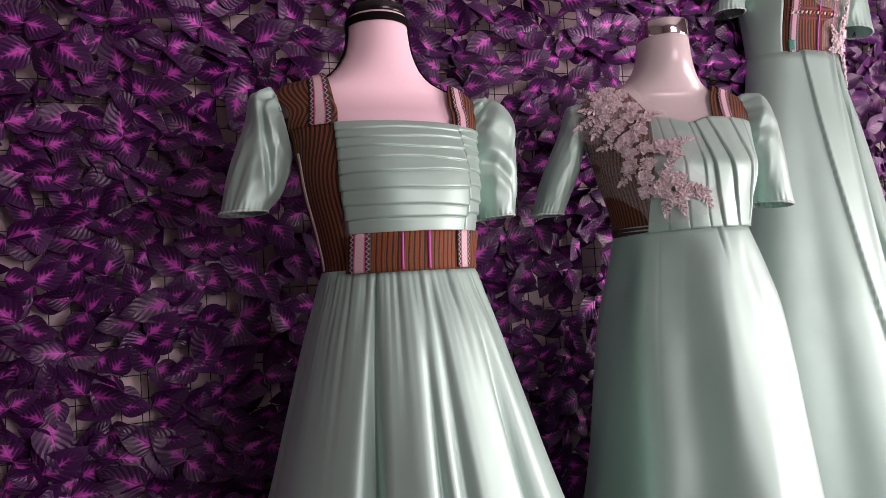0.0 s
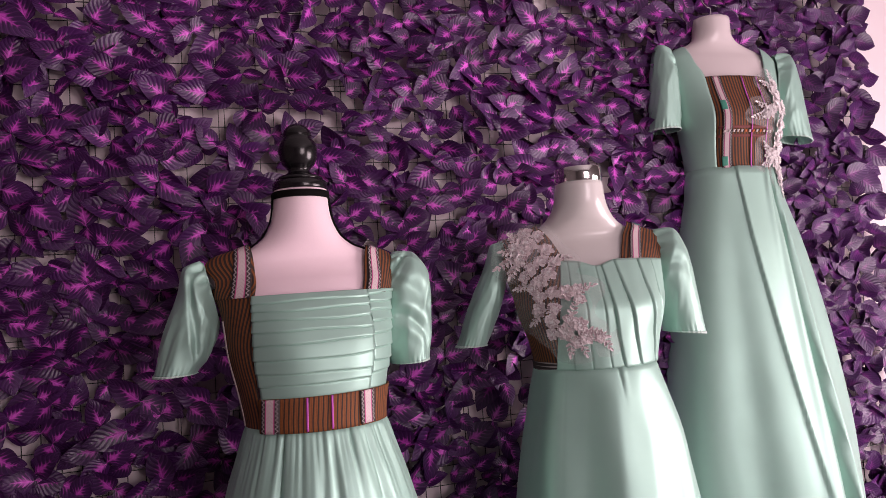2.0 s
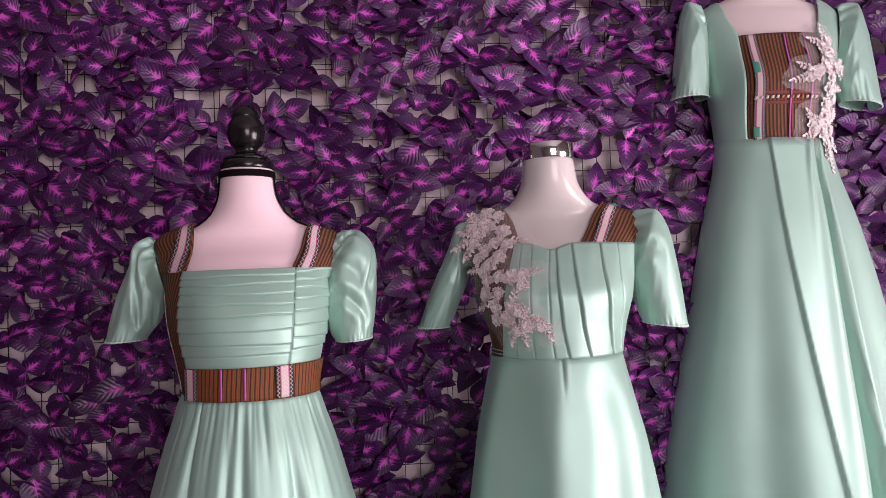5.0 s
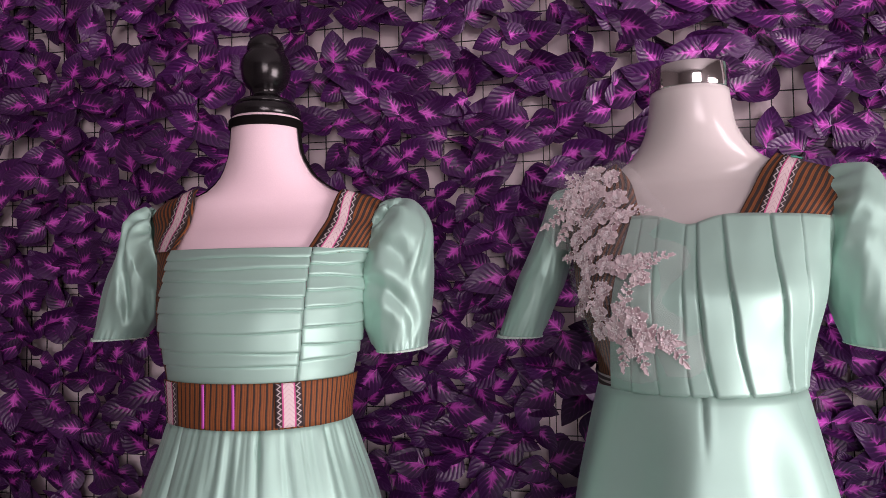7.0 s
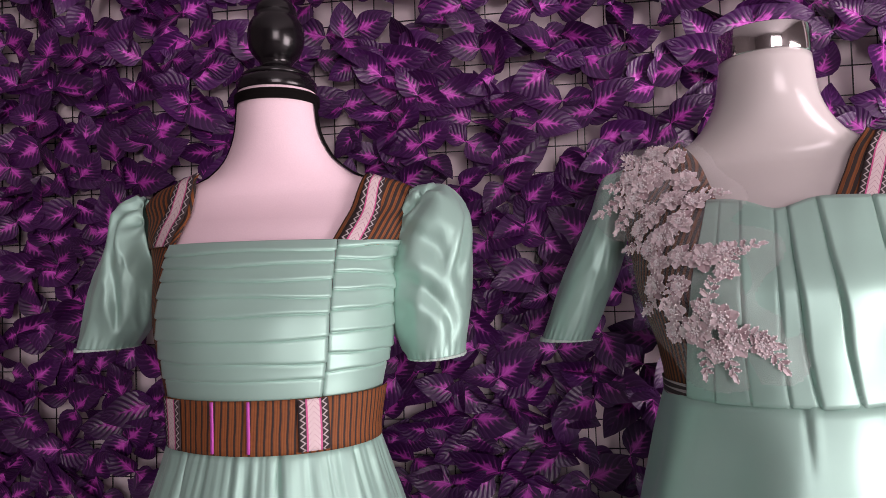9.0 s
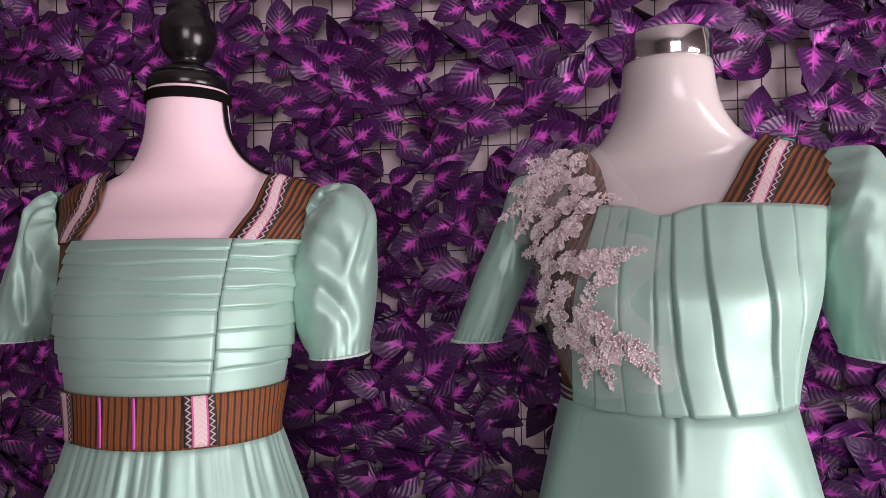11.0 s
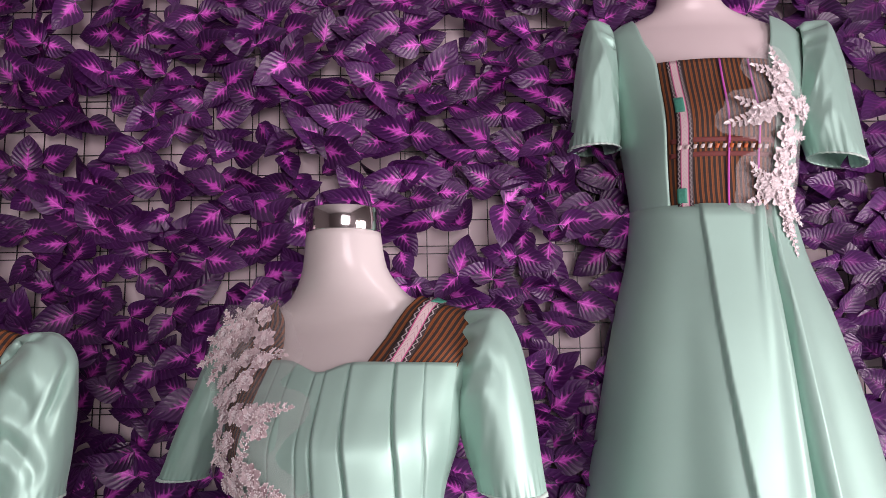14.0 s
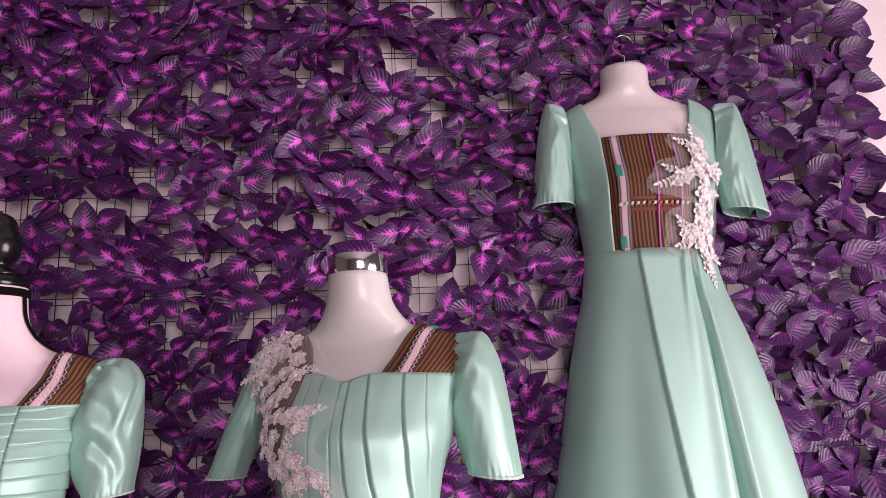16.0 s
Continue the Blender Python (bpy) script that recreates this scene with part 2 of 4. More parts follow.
def curve_at(xs, ys, x):
    """Smooth monotone interpolation through the given stations."""
    x = min(max(x, xs[0]), xs[-1])
    i = max(0, min(len(xs) - 2, int(np.searchsorted(xs, x, side="right")) - 1))
    d = [(ys[k + 1] - ys[k]) / (xs[k + 1] - xs[k]) for k in range(len(xs) - 1)]

    def slope(k):
        if k == 0 or k == len(xs) - 1:
            return d[min(k, len(d) - 1)]
        return 0.0 if d[k - 1] * d[k] <= 0 else 2 * d[k - 1] * d[k] / (d[k - 1] + d[k])

    h = xs[i + 1] - xs[i]
    t = (x - xs[i]) / h
    return (2 * t**3 - 3 * t * t + 1) * ys[i] + (t**3 - 2 * t * t + t) * h * slope(i) + (3 * t * t - 2 * t**3) * ys[i + 1] + (t**3 - t * t) * h * slope(i + 1)


def smooth(a, b, x):
    t = min(1.0, max(0.0, (x - a) / (b - a)))
    return t * t * (3 - 2 * t)


class Form:
    """A torso as stacked ovals: rows of height, half width, depth in front and behind, and how far its middle lies back."""

    def __init__(self, rows, bust=0.0, bust_z=1.24, shoulder=1.36):
        self.rows = rows
        self.z = [r[0] for r in rows]
        self.cols = [[r[k] for r in rows] for k in range(1, 5)]
        self.bust, self.bust_z, self.shoulder = bust, bust_z, shoulder

    def ring(self, z):
        return [curve_at(self.z, c, z) for c in self.cols]

    def angle(self, x, z):
        """The angle round the torso of a point x metres across its front; past 2 the number is degrees."""
        if abs(x) > 2:
            return radians(x)
        return math.asin(max(-1, min(1, x / self.ring(z)[0])))

    def at(self, th, z, off=0.0):
        a, df, db, yc = self.ring(z)
        s, c = math.sin(th), math.cos(th)
        depth = df if c > 0 else db
        swell = 0.0
        if self.bust and c > 0:
            for mid in (-0.5, 0.5):
                swell += self.bust * math.exp(-(((th - mid) / 0.42) ** 2) - ((z - self.bust_z) / 0.06) ** 2)
        lift = off * 0.8 * smooth(self.shoulder, self.shoulder + 0.03, z)
        return Vector(((a + off) * s, yc - (depth + off + swell) * c, z + lift))


def edge_at(form, edge, v):
    """A point (angle, height) at the fraction v of a polyline of (x, z)."""
    zs = list(range(len(edge)))
    t = v * (len(edge) - 1)
    z = curve_at(zs, [p[1] for p in edge], t)
    if any(abs(p[0]) > 2 for p in edge):
        return curve_at(zs, [form.angle(*p) for p in edge], t), z
    x = curve_at(zs, [p[0] for p in edge], t)
    return form.angle(x, z), z


def patch(form, name, left, right, mat, parent, off=0.005, nu=24, nv=24, fold=None, thick=0.0012, label="", uvmode="metres", rim=None):
    """A piece of cloth on a torso between two edges, each a polyline (x, z) from its lower to its upper end."""
    verts, uvs = [], []
    for j in range(nv + 1):
        v = j / nv
        ta, za = edge_at(form, left, v)
        tb, zb = edge_at(form, right, v)
        run, last = 0.0, None
        for i in range(nu + 1):
            u = i / nu
            th, z = ta + (tb - ta) * u, za + (zb - za) * u
            if rim:
                z += rim(u) * v**4
            p = form.at(th, z, off + (fold(u, v, th, z) if fold else 0.0))
            run += (p - last).length if last is not None else 0.0
            last = p
            verts.append(p)
            uvs.append((run, z) if uvmode == "metres" else (u, z))
    return part(name, mesh_from(name, verts, grid_faces(nu, nv), mat, uvs), parent, label, thick)


def lathe(rings, segs, slot, verts, faces, slots, cx=0.0, cy=0.0):
    """Adds a turned shape, rings of (radius, z), to the lists of one mesh."""
    start = len(verts)
    for r, z in rings:
        for k in range(segs):
            a = 2 * math.pi * k / segs
            verts.append((cx + r * math.cos(a), cy + r * math.sin(a), z))
    made = grid_faces(segs, len(rings) - 1, True, start)
    made.append(tuple(start + (len(rings) - 1) * segs + k for k in range(segs)))
    made.append(tuple(start + k for k in reversed(range(segs))))
    faces += made
    slots += [slot] * len(made)


def torso_into(form, z0, z1, slot, verts, faces, slots, nu=64, nv=70):
    start = len(verts)
    for j in range(nv + 1):
        z = z0 + (z1 - z0) * j / nv
        for i in range(nu):
            verts.append(tuple(form.at(-math.pi + 2 * math.pi * i / nu, z)))
    made = grid_faces(nu, nv, True, start)
    made.append(tuple(start + nv * nu + k for k in range(nu)))
    made.append(tuple(start + k for k in reversed(range(nu))))
    faces += made
    slots += [slot] * len(made)


def band_into(points, normals, width, slot, verts, faces, slots):
    """Adds a flat ribbon along points; normals give its outward side."""
    start = len(verts)
    for k, (p, nrm) in enumerate(zip(points, normals)):
        d = (points[min(k + 1, len(points) - 1)] - points[max(k - 1, 0)]).normalized()
        side = d.cross(nrm).normalized() * (width / 2)
        for q in (p - side, p - side * 0.8 + nrm * 0.0022, p + side * 0.8 + nrm * 0.0022, p + side):
            verts.append(tuple(q))
    made = grid_faces(3, len(points) - 1, False, start)
    faces += made
    slots += [slot] * len(made)


def sleeve(parent, side, outer, inner, depth, y, mat, seed=0, crease=1.0, nu=96, nv=56, valleys=()):
    """A short sleeve between its outer and inner outline, each (x, z) from the armhole to the open hem.

    valleys are folds sunk into it: angle and stop of both ends, half width in radians, depth."""
    verts, uvs = [], []
    stops = [k / (len(outer) - 1) for k in range(len(outer))]
    inner_stops = [k / (len(inner) - 1) for k in range(len(inner))]
    for j in range(nv + 1):
        s = j / nv
        o = Vector((side * curve_at(stops, [p[0] for p in outer], s), 0, curve_at(stops, [p[1] for p in outer], s)))
        i_ = Vector((side * curve_at(inner_stops, [p[0] for p in inner], s), 0, curve_at(inner_stops, [p[1] for p in inner], s)))
        mid, e1 = (o + i_) / 2, (o - i_) / 2
        r1 = e1.length
        e1 = e1.normalized()
        r2 = depth * (0.50 + 0.42 * smooth(0.0, 0.30, s) + 0.16 * math.sin(math.pi * (0.1 + 0.75 * s)))
        for k in range(nu):
            a = 2 * math.pi * k / nu
            c, d = math.cos(a), math.sin(a)
            cap = max(0.0, c) ** 0.5
            gather = (0.0065 * math.sin(13 * a + seed) + 0.003 * math.sin(21 * a)) * cap * (1 - smooth(0.02, 0.30, s)) * smooth(0.0, 0.04, s)
            hem = 0.0011 * math.sin(26 * a + seed) * smooth(0.90, 1, s)
            q = Vector((1.3 * c + 0.5 * s, 1.3 * d + seed * 3.1, 2.1 * s + 0.9 * d))
            n1 = noise.noise(q)
            n2 = noise.noise(q * 2.1 + Vector((4.0, 1.0, 7.0)))
            fold = crease * (0.012 * (0.28 - abs(n1)) + 0.0045 * (0.25 - abs(n2))) * smooth(0.0, 0.2, s) * (1 - 0.5 * smooth(0.85, 1, s))
            for a0, s0, a1, s1, wide, deep in valleys:
                f = min(1.0, max(0.0, (s - s0) / (s1 - s0)))
                off = (a - (a0 + (a1 - a0) * f) + math.pi) % (2 * math.pi) - math.pi
                far = min(0.0, s - s0) + max(0.0, s - s1)
                fade = math.exp(-((far / 0.07) ** 2)) * math.sin(math.pi * (0.15 + 0.7 * f))
                fold += deep * fade * (0.55 * math.exp(-(((off - 1.5 * wide) / wide) ** 2)) + 0.4 * math.exp(-(((off + 1.5 * wide) / wide) ** 2)) - math.exp(-((off / wide) ** 2)))
            w = gather + hem + fold
            verts.append(mid + e1 * (r1 + w) * c + Vector((0, -1, 0)) * (r2 + w) * d + Vector((0, y, 0)))
            uvs.append((k / nu * 0.3, s * 0.2))
    piece = part("sleeve", mesh_from("sleeve", verts, grid_faces(nu, nv, True), mat, uvs), parent, "", 0.0012)
    last, before = verts[-nu:], verts[-2 * nu : -nu]
    mid = sum(last, Vector()) / nu
    rim = []
    for lift, out in ((0.62, 0.0014), (0.62, 0.0022), (-0.12, 0.0024), (-0.12, 0.0002)):
        rim += [p + (q - p) * lift + (p - mid).normalized() * out for p, q in zip(last, before)]
    part("hem", mesh_from("hem", rim, grid_faces(nu, 3, True), HEM), piece, "pale stitched hem")
    return piece


def skirt(parent, rows, folds, mat, nu=280, nv=70, name="skirt", thick=0.0015):
    """A long skirt: rows as for a torso, from the hem upwards, and a fold depth for each angle and height."""
    f = Form(rows)
    top, low = rows[-1][0], rows[0][0]
    verts, uvs = [], []
    for j in range(nv + 1):
        t = 1 - j / nv
        z = top + (low - top) * t
        for i in range(nu):
            th = -math.pi + 2 * math.pi * i / nu
            verts.append(f.at(th, z, folds(th, t)))
            uvs.append((i / nu, z))
    return part(name, mesh_from(name, verts, grid_faces(nu, nv, True), mat, uvs), parent, "", thick)

# ---- the room ----
WALL_Y, LEFT_X, REAR_Y, HIGH = 1.425, -1.6, -2.6, 2.75
box("floor", LEFT_X - 0.15, SIDE_X + 0.15, REAR_Y - 0.15, WALL_Y + 0.15, -0.1, 0, FLOOR, "grey cement floor of the shop", "floor", "structure")
box("ceiling", LEFT_X - 0.15, SIDE_X + 0.15, REAR_Y - 0.15, WALL_Y + 0.15, HIGH, HIGH + 0.1, CEIL, "plain white painted ceiling", "ceiling", "structure")
box("wall_north", LEFT_X, SIDE_X, WALL_Y, WALL_Y + 0.15, 0, HIGH, PLASTER, "pinkish white plaster wall behind the leaf screen", "wall", "structure")
box("wall_west", LEFT_X - 0.15, LEFT_X, REAR_Y, WALL_Y + 0.15, 0, HIGH, TAUPE, "taupe painted side wall", "wall", "structure")


def wall_with_opening(name, along, pos, out, a0, a1, w0, w1, z0, z1, label):
    """A wall with an opening: along 'y' it stands at x = pos, along 'x' at y = pos; out is its thickness outwards."""
    bm = bmesh.new()
    for p0, p1, q0, q1 in ((a0, w0, 0, HIGH), (w1, a1, 0, HIGH), (w0, w1, 0, z0), (w0, w1, z1, HIGH)):
        made = bmesh.ops.create_cube(bm, size=1)["verts"]
        for v in made:
            p, d, z = p0 + (v.co.x + 0.5) * (p1 - p0), pos + (v.co.y + 0.5) * out, q0 + (v.co.z + 0.5) * (q1 - q0)
            v.co = Vector((d, p, z)) if along == "y" else Vector((p, d, z))
    bmesh.ops.recalc_face_normals(bm, faces=bm.faces[:])
    me = bpy.data.meshes.new(name)
    bm.to_mesh(me)
    bm.free()
    me.materials.append(TAUPE)
    tagged(new(name, me), label, "wall", "", "structure")


wall_with_opening("wall_east", "y", SIDE_X, 0.15, REAR_Y, WALL_Y + 0.15, WIN_Y0, WIN_Y1, WIN_Z0, WIN_Z1, "taupe painted wall with a low window")
# The opening in the rear wall is added to hold the fill light.
wall_with_opening("wall_south", "x", REAR_Y, -0.15, LEFT_X, SIDE_X, 1.15, 2.75, 0.78, 2.18, "taupe painted rear wall with an added opening for fill light")

# ---- the leaf screen ----
SX0, SX1, SZ0, SZ1 = -1.35, 2.075, 0.25, 2.45
GRID_Y = 1.398
screen = empty_thing("leaf_screen", pose((SX0 + SX1) / 2, GRID_Y, SZ0), "purple artificial leaf screen on a black mesh against the wall", "wall decoration")
ORIGIN = Vector(((SX0 + SX1) / 2, GRID_Y, SZ0))


def wire_mesh():
    verts, faces = [], []

    def bar(p, q, r):
        start = len(verts)
        d = Vector(q) - Vector(p)
        s1 = Vector((0, 1, 0))
        s2 = d.normalized().cross(s1)
        for c in (p, q):
            for k in range(4):
                a = math.pi / 2 * k + math.pi / 4
                verts.append(tuple(Vector(c) - ORIGIN + s1 * r * math.cos(a) + s2 * r * math.sin(a)))
        for k in range(4):
            faces.append((start + k, start + (k + 1) % 4, start + 4 + (k + 1) % 4, start + 4 + k))

    rng = random.Random(4)
    x = SX0
    n = 0
    while x <= SX1:
        bar((x, GRID_Y, SZ0), (x + rng.uniform(-0.003, 0.003), GRID_Y, SZ1), 0.0011)
        n += 1
        x += 0.0335 if n % 8 else 0.011
    z, n = SZ0, 0
    while z <= SZ1:
        bar((SX0, GRID_Y - 0.002, z), (SX1, GRID_Y - 0.002, z + rng.uniform(-0.003, 0.003)), 0.0011)
        n += 1
        z += 0.040 if n % 7 else 0.012
    return mesh_from("mesh", verts, faces, WIRE, smooth=False)


tagged(part("wire_mesh", wire_mesh(), screen, "thin black plastic mesh"), kind="stuff")


def leaf_shape(length, width, cup, droop, nl=8, ns=4):
    """Points and texture places of one blade that starts at the origin and grows along +x, facing +z."""
    pts, uvs = [], []
    for i in range(nl + 1):
        u = i / nl
        w = width / 2 * (math.sin(math.pi * min(1, u**0.72)) ** 0.78 if 0 < u < 1 else 0.02)
        for k in range(ns + 1):
            s = -1 + 2 * k / ns
            rip = 0.0012 * math.cos(u * 7 * 2 * math.pi - abs(s) * 2.2) * (1 - abs(s) * 0.3)
            pts.append((length * (u - 0.06 * abs(s) * math.sin(math.pi * u)), w * s, cup * abs(s) ** 1.4 * math.sin(math.pi * u) - droop * u * u + rip))
            uvs.append((u, 0.5 + s * 0.5))
    return pts, uvs, grid_faces(ns, nl)


BLADES = [leaf_shape(0.066, 0.047, 0.006, 0.012), leaf_shape(0.058, 0.043, 0.009, 0.006), leaf_shape(0.072, 0.051, 0.004, 0.018), leaf_shape(0.056, 0.043, -0.004, 0.008)]


def leaf_frames():
    """Where the leaves grow: pairs of blades set back to back on short stalks, in rough rows."""
    rng = random.Random(11)
    out = []
    z = SZ0 + 0.02
    row = 0
    while z < SZ1 - 0.01:
        x = SX0 + 0.02 + (0.03 if row % 2 else 0.0)
        while x < SX1 - 0.015:
            px, pz = x + rng.gauss(0, 0.012), z + rng.gauss(0, 0.010)
            thin = 0.3 * noise.noise(Vector((px * 7.0, 3.3, pz * 7.0))) + 0.9 * noise.noise(Vector((px * 19.0, 9.1, pz * 19.0)))
            if thin > (-0.26 if px < 1.3 else -0.36) or rng.random() < 0.25:
                axis = rng.gauss(0, 0.55)
                lift = rng.uniform(0.012, 0.034)
                for k in range(2 if rng.random() < 0.88 else 1):
                    ang = axis + math.pi * k + rng.gauss(0, 0.35)
                    out.append((px, GRID_Y - lift, pz, ang, rng.uniform(-0.15, 0.75), rng.gauss(0, 0.45), rng.uniform(0.82, 1.16), rng.randrange(len(BLADES))))
            x += rng.uniform(0.046, 0.062)
        z += 0.0315
        row += 1
    # The fringe at the screen's free edge points outwards.
    z = SZ0
    while z < SZ1:
        for _ in range(2):
            out.append((SX1 - rng.uniform(-0.012, 0.030), GRID_Y - rng.uniform(0.008, 0.03), z + rng.gauss(0, 0.012), rng.gauss(0.0, 0.40), rng.uniform(0.0, 0.5), rng.gauss(0, 0.45), rng.uniform(1.0, 1.35), rng.randrange(len(BLADES))))
        z += 0.042
    return out


def leaf_matrix(f):
    x, y, z, ang, tip, twist, size, _ = f
    # The blade lies in the wall's plane, facing the room, its tip tilted outwards.
    face = Matrix(((1, 0, 0), (0, 0, -1), (0, 1, 0))).to_4x4()
    return Matrix.Translation(Vector((x, y, z)) - ORIGIN) @ face @ Matrix.Rotation(ang, 4, "Z") @ Matrix.Rotation(-tip * 0.7, 4, "Y") @ Matrix.Rotation(twist, 4, "X") @ Matrix.Diagonal((size, size, size, 1))


LEAVES = leaf_frames()


def near_stretch(f):
    return math.hypot((f[0] - 0.80) / 1.5, f[2] - 1.62)


LEAVES.sort(key=near_stretch)


def leaves_joined(frames, mat):
    verts, faces, uvs = [], [], []
    for f in frames:
        pts, uv, fc = BLADES[f[7]]
        m = np.array(leaf_matrix(f))
        p = np.c_[np.array(pts), np.ones(len(pts))] @ m.T
        start = len(verts)
        verts += p[:, :3].tolist()
        uvs += uv
        faces += [tuple(start + k for k in q) for q in fc]
    return mesh_from("foliage", verts, faces, mat, uvs)


EDGE_X = 1.70
tagged(part("foliage", leaves_joined([f for f in LEAVES[300:] if f[0] + 0.08 * math.sin(5 * f[2]) < EDGE_X], LEAF), screen, "dark purple leaves with magenta veins"), kind="stuff")
tagged(part("edge_foliage", leaves_joined([f for f in LEAVES[300:] if f[0] + 0.08 * math.sin(5 * f[2]) >= EDGE_X], LEAF_PLAIN), screen, "plain purple ribbed leaves along the free edge"), kind="stuff")

# ---- first dress: gathered mint skirt, pleated front ----
D1 = pose(0.487, 1.091, 0.034, 0, 0, 4) @ Matrix.Diagonal((1.0, 1.0, 0.959, 1))
FLOOR1, NECK1 = -0.0355, 1.516
FORM1 = Form([
    (0.90, 0.125, 0.105, 0.11, 0.0), (1.06, 0.110, 0.094, 0.09, 0.0), (1.11, 0.105, 0.090, 0.088, 0.0), (1.16, 0.112, 0.092, 0.088, 0.0), (1.235, 0.127, 0.102, 0.085, 0.005),
    (1.30, 0.134, 0.090, 0.085, 0.015), (1.345, 0.149, 0.072, 0.065, 0.030), (1.372, 0.160, 0.054, 0.045, 0.040), (1.392, 0.142, 0.044, 0.036, 0.040),
    (1.411, 0.090, 0.044, 0.036, 0.036), (1.436, 0.062, 0.045, 0.040, 0.030), (1.469, 0.049, 0.044, 0.044, 0.025), (1.518, 0.0445, 0.0445, 0.0445, 0.024)], bust=0.007, bust_z=1.245)


def dress_form_one():
    verts, faces, slots = [], [], []
    torso_into(FORM1, 0.86, NECK1 - 0.001, 0, verts, faces, slots)
    lathe([(r, NECK1 + h) for r, h in ((0.0455, -0.003), (0.0465, -0.001), (0.0465, 0.009), (0.044, 0.013), (0.040, 0.015))], 48, 1, verts, faces, slots, 0.0, 0.024)
    knob = [(0.040, 0.015), (0.040, 0.019), (0.034, 0.023), (0.022, 0.027), (0.018, 0.033), (0.021, 0.038), (0.027, 0.044), (0.0315, 0.054), (0.0335, 0.068), (0.0320, 0.081),
            (0.027, 0.090), (0.0240, 0.0935), (0.0252, 0.097), (0.0235, 0.105), (0.017, 0.114), (0.008, 0.119), (0.001, 0.120)]
    lathe([(r, NECK1 + h) for r, h in knob], 48, 1, verts, faces, slots, 0.0, 0.024)
    ring = [FORM1.at(2 * math.pi * k / 48, NECK1 - 0.014, 0.0015) for k in range(49)]
    band_into(ring, [Vector((p.x, p.y - 0.024, 0)).normalized() for p in ring], 0.013, 2, verts, faces, slots)
    for side in (-1, 1):
        pts = [FORM1.at(radians(82 if side > 0 else -90), NECK1 - 0.018 - 0.115 * k / 20, 0.001) for k in range(21)]
        nrm = []
        for k, p in enumerate(pts):
            d = pts[min(k + 1, 20)] - pts[max(k - 1, 0)]
            nrm.append(Vector((side * abs(d.z), 0, abs(d.x))).normalized())
        band_into(pts, nrm, 0.009, 2, verts, faces, slots)
    lathe([(0.016, -0.02), (0.016, 0.90)], 20, 1, verts, faces, slots)
    lathe([(r, z + FLOOR1) for r, z in ((0.17, 0.0), (0.17, 0.015), (0.15, 0.022), (0.03, 0.03), (0.02, 0.05))], 40, 1, verts, faces, slots)
    ob = new("dress_form", mesh_from("dress_form", verts, faces, [PINK_FORM, BLACK_WOOD, BRAID], slots=slots))
    ob.matrix_world = D1
    return tagged(ob, "pale pink jersey dress form with a black turned knob", "mannequin", "display mannequins")


dress_form_one()
dress1 = empty_thing("dress", D1, "mint satin dress with pleated front and brown woven waistband", "dress", "dresses on display")


def pleat_rows(z_list, depth=0.0026):
    """Horizontal tucks: the cloth steps out just above each line and falls back below it."""

    def fold(u, v, th, z):
        out = 0.0
        out += 0.0012 * (1 + 0.7 * noise.noise(Vector((2.4 * u, 42 * z, depth * 900))))
        for k, z0 in enumerate(z_list):
            zz = z0 + 0.0016 * math.sin(3.1 * u + 1.7 * k) + 0.0007 * math.sin(9 * u + 2.3 * k)
            d = z - zz
            if d > 0:
                out += depth * math.exp(-d / 0.013) * smooth(0, 0.0018, d)
            out -= 0.5 * depth * math.exp(-((d / 0.0016) ** 2))
        return out

    return fold


PLEATS = [1.181, 1.200, 1.224, 1.247, 1.266, 1.285, 1.301, 1.314]
patch(FORM1, "pleated_front", [(-0.086, 1.162), (-0.095, 1.24), (-0.092, 1.327)], [(0.068, 1.160), (0.078, 1.24), (0.080, 1.327)], MINT, dress1, 0.0075, 40, 150, pleat_rows(PLEATS), label="horizontally tucked mint satin panel")
patch(FORM1, "pleated_side", [(0.0685, 1.160), (0.0785, 1.24), (0.0805, 1.327)], [(98.0, 1.160), (90.0, 1.24), (80.0, 1.327)], MINT, dress1, 0.0068, 26, 150, pleat_rows([z + 0.006 for z in PLEATS], 0.003), label="tucked mint satin side panel")
patch(FORM1, "side_panel", [(-110.0, 1.10), (-105.0, 1.24), (-84.0, 1.345)], [(-0.0865, 1.10), (-0.0955, 1.24), (-0.0915, 1.345)], BROWN_DARK, dress1, 0.006, 30, 40, label="brown striped handloom panel")
patch(FORM1, "piping", [(-88.0, 1.115), (-86.0, 1.2), (-83.0, 1.29)], [(-84.5, 1.115), (-82.5, 1.2), (-80.0, 1.29)], WHITE_LINE, dress1, 0.0085, 3, 24)
patch(FORM1, "back_panel", [(97.0, 1.10), (91.0, 1.24), (84.0, 1.36)], [(252.0, 1.10), (256.0, 1.24), (276.0, 1.36)], MINT, dress1, 0.006, 40, 30)
patch(FORM1, "waistband", [(-0.0865, 1.108), (-0.087, 1.163)], [(96.0, 1.104), (96.0, 1.162)], BROWN, dress1, 0.0125, 50, 8, label="brown striped handloom waistband")
for x0, x1 in ((-0.084, -0.062), (0.046, 0.070)):
    patch(FORM1, "ribbon", [(x0, 1.108), (x0 + 0.001, 1.162)], [(x1, 1.108), (x1 + 0.001, 1.162)], RIBBON, dress1, 0.0147, 8, 10, uvmode="across", label="pale ribbon with zigzag edges")
for x0 in (-0.029, 0.004):
    patch(FORM1, "magenta_line", [(x0, 1.109), (x0 + 0.001, 1.162)], [(x0 + 0.0028, 1.109), (x0 + 0.0038, 1.162)], PINK_LINE, dress1, 0.0147, 2, 8)
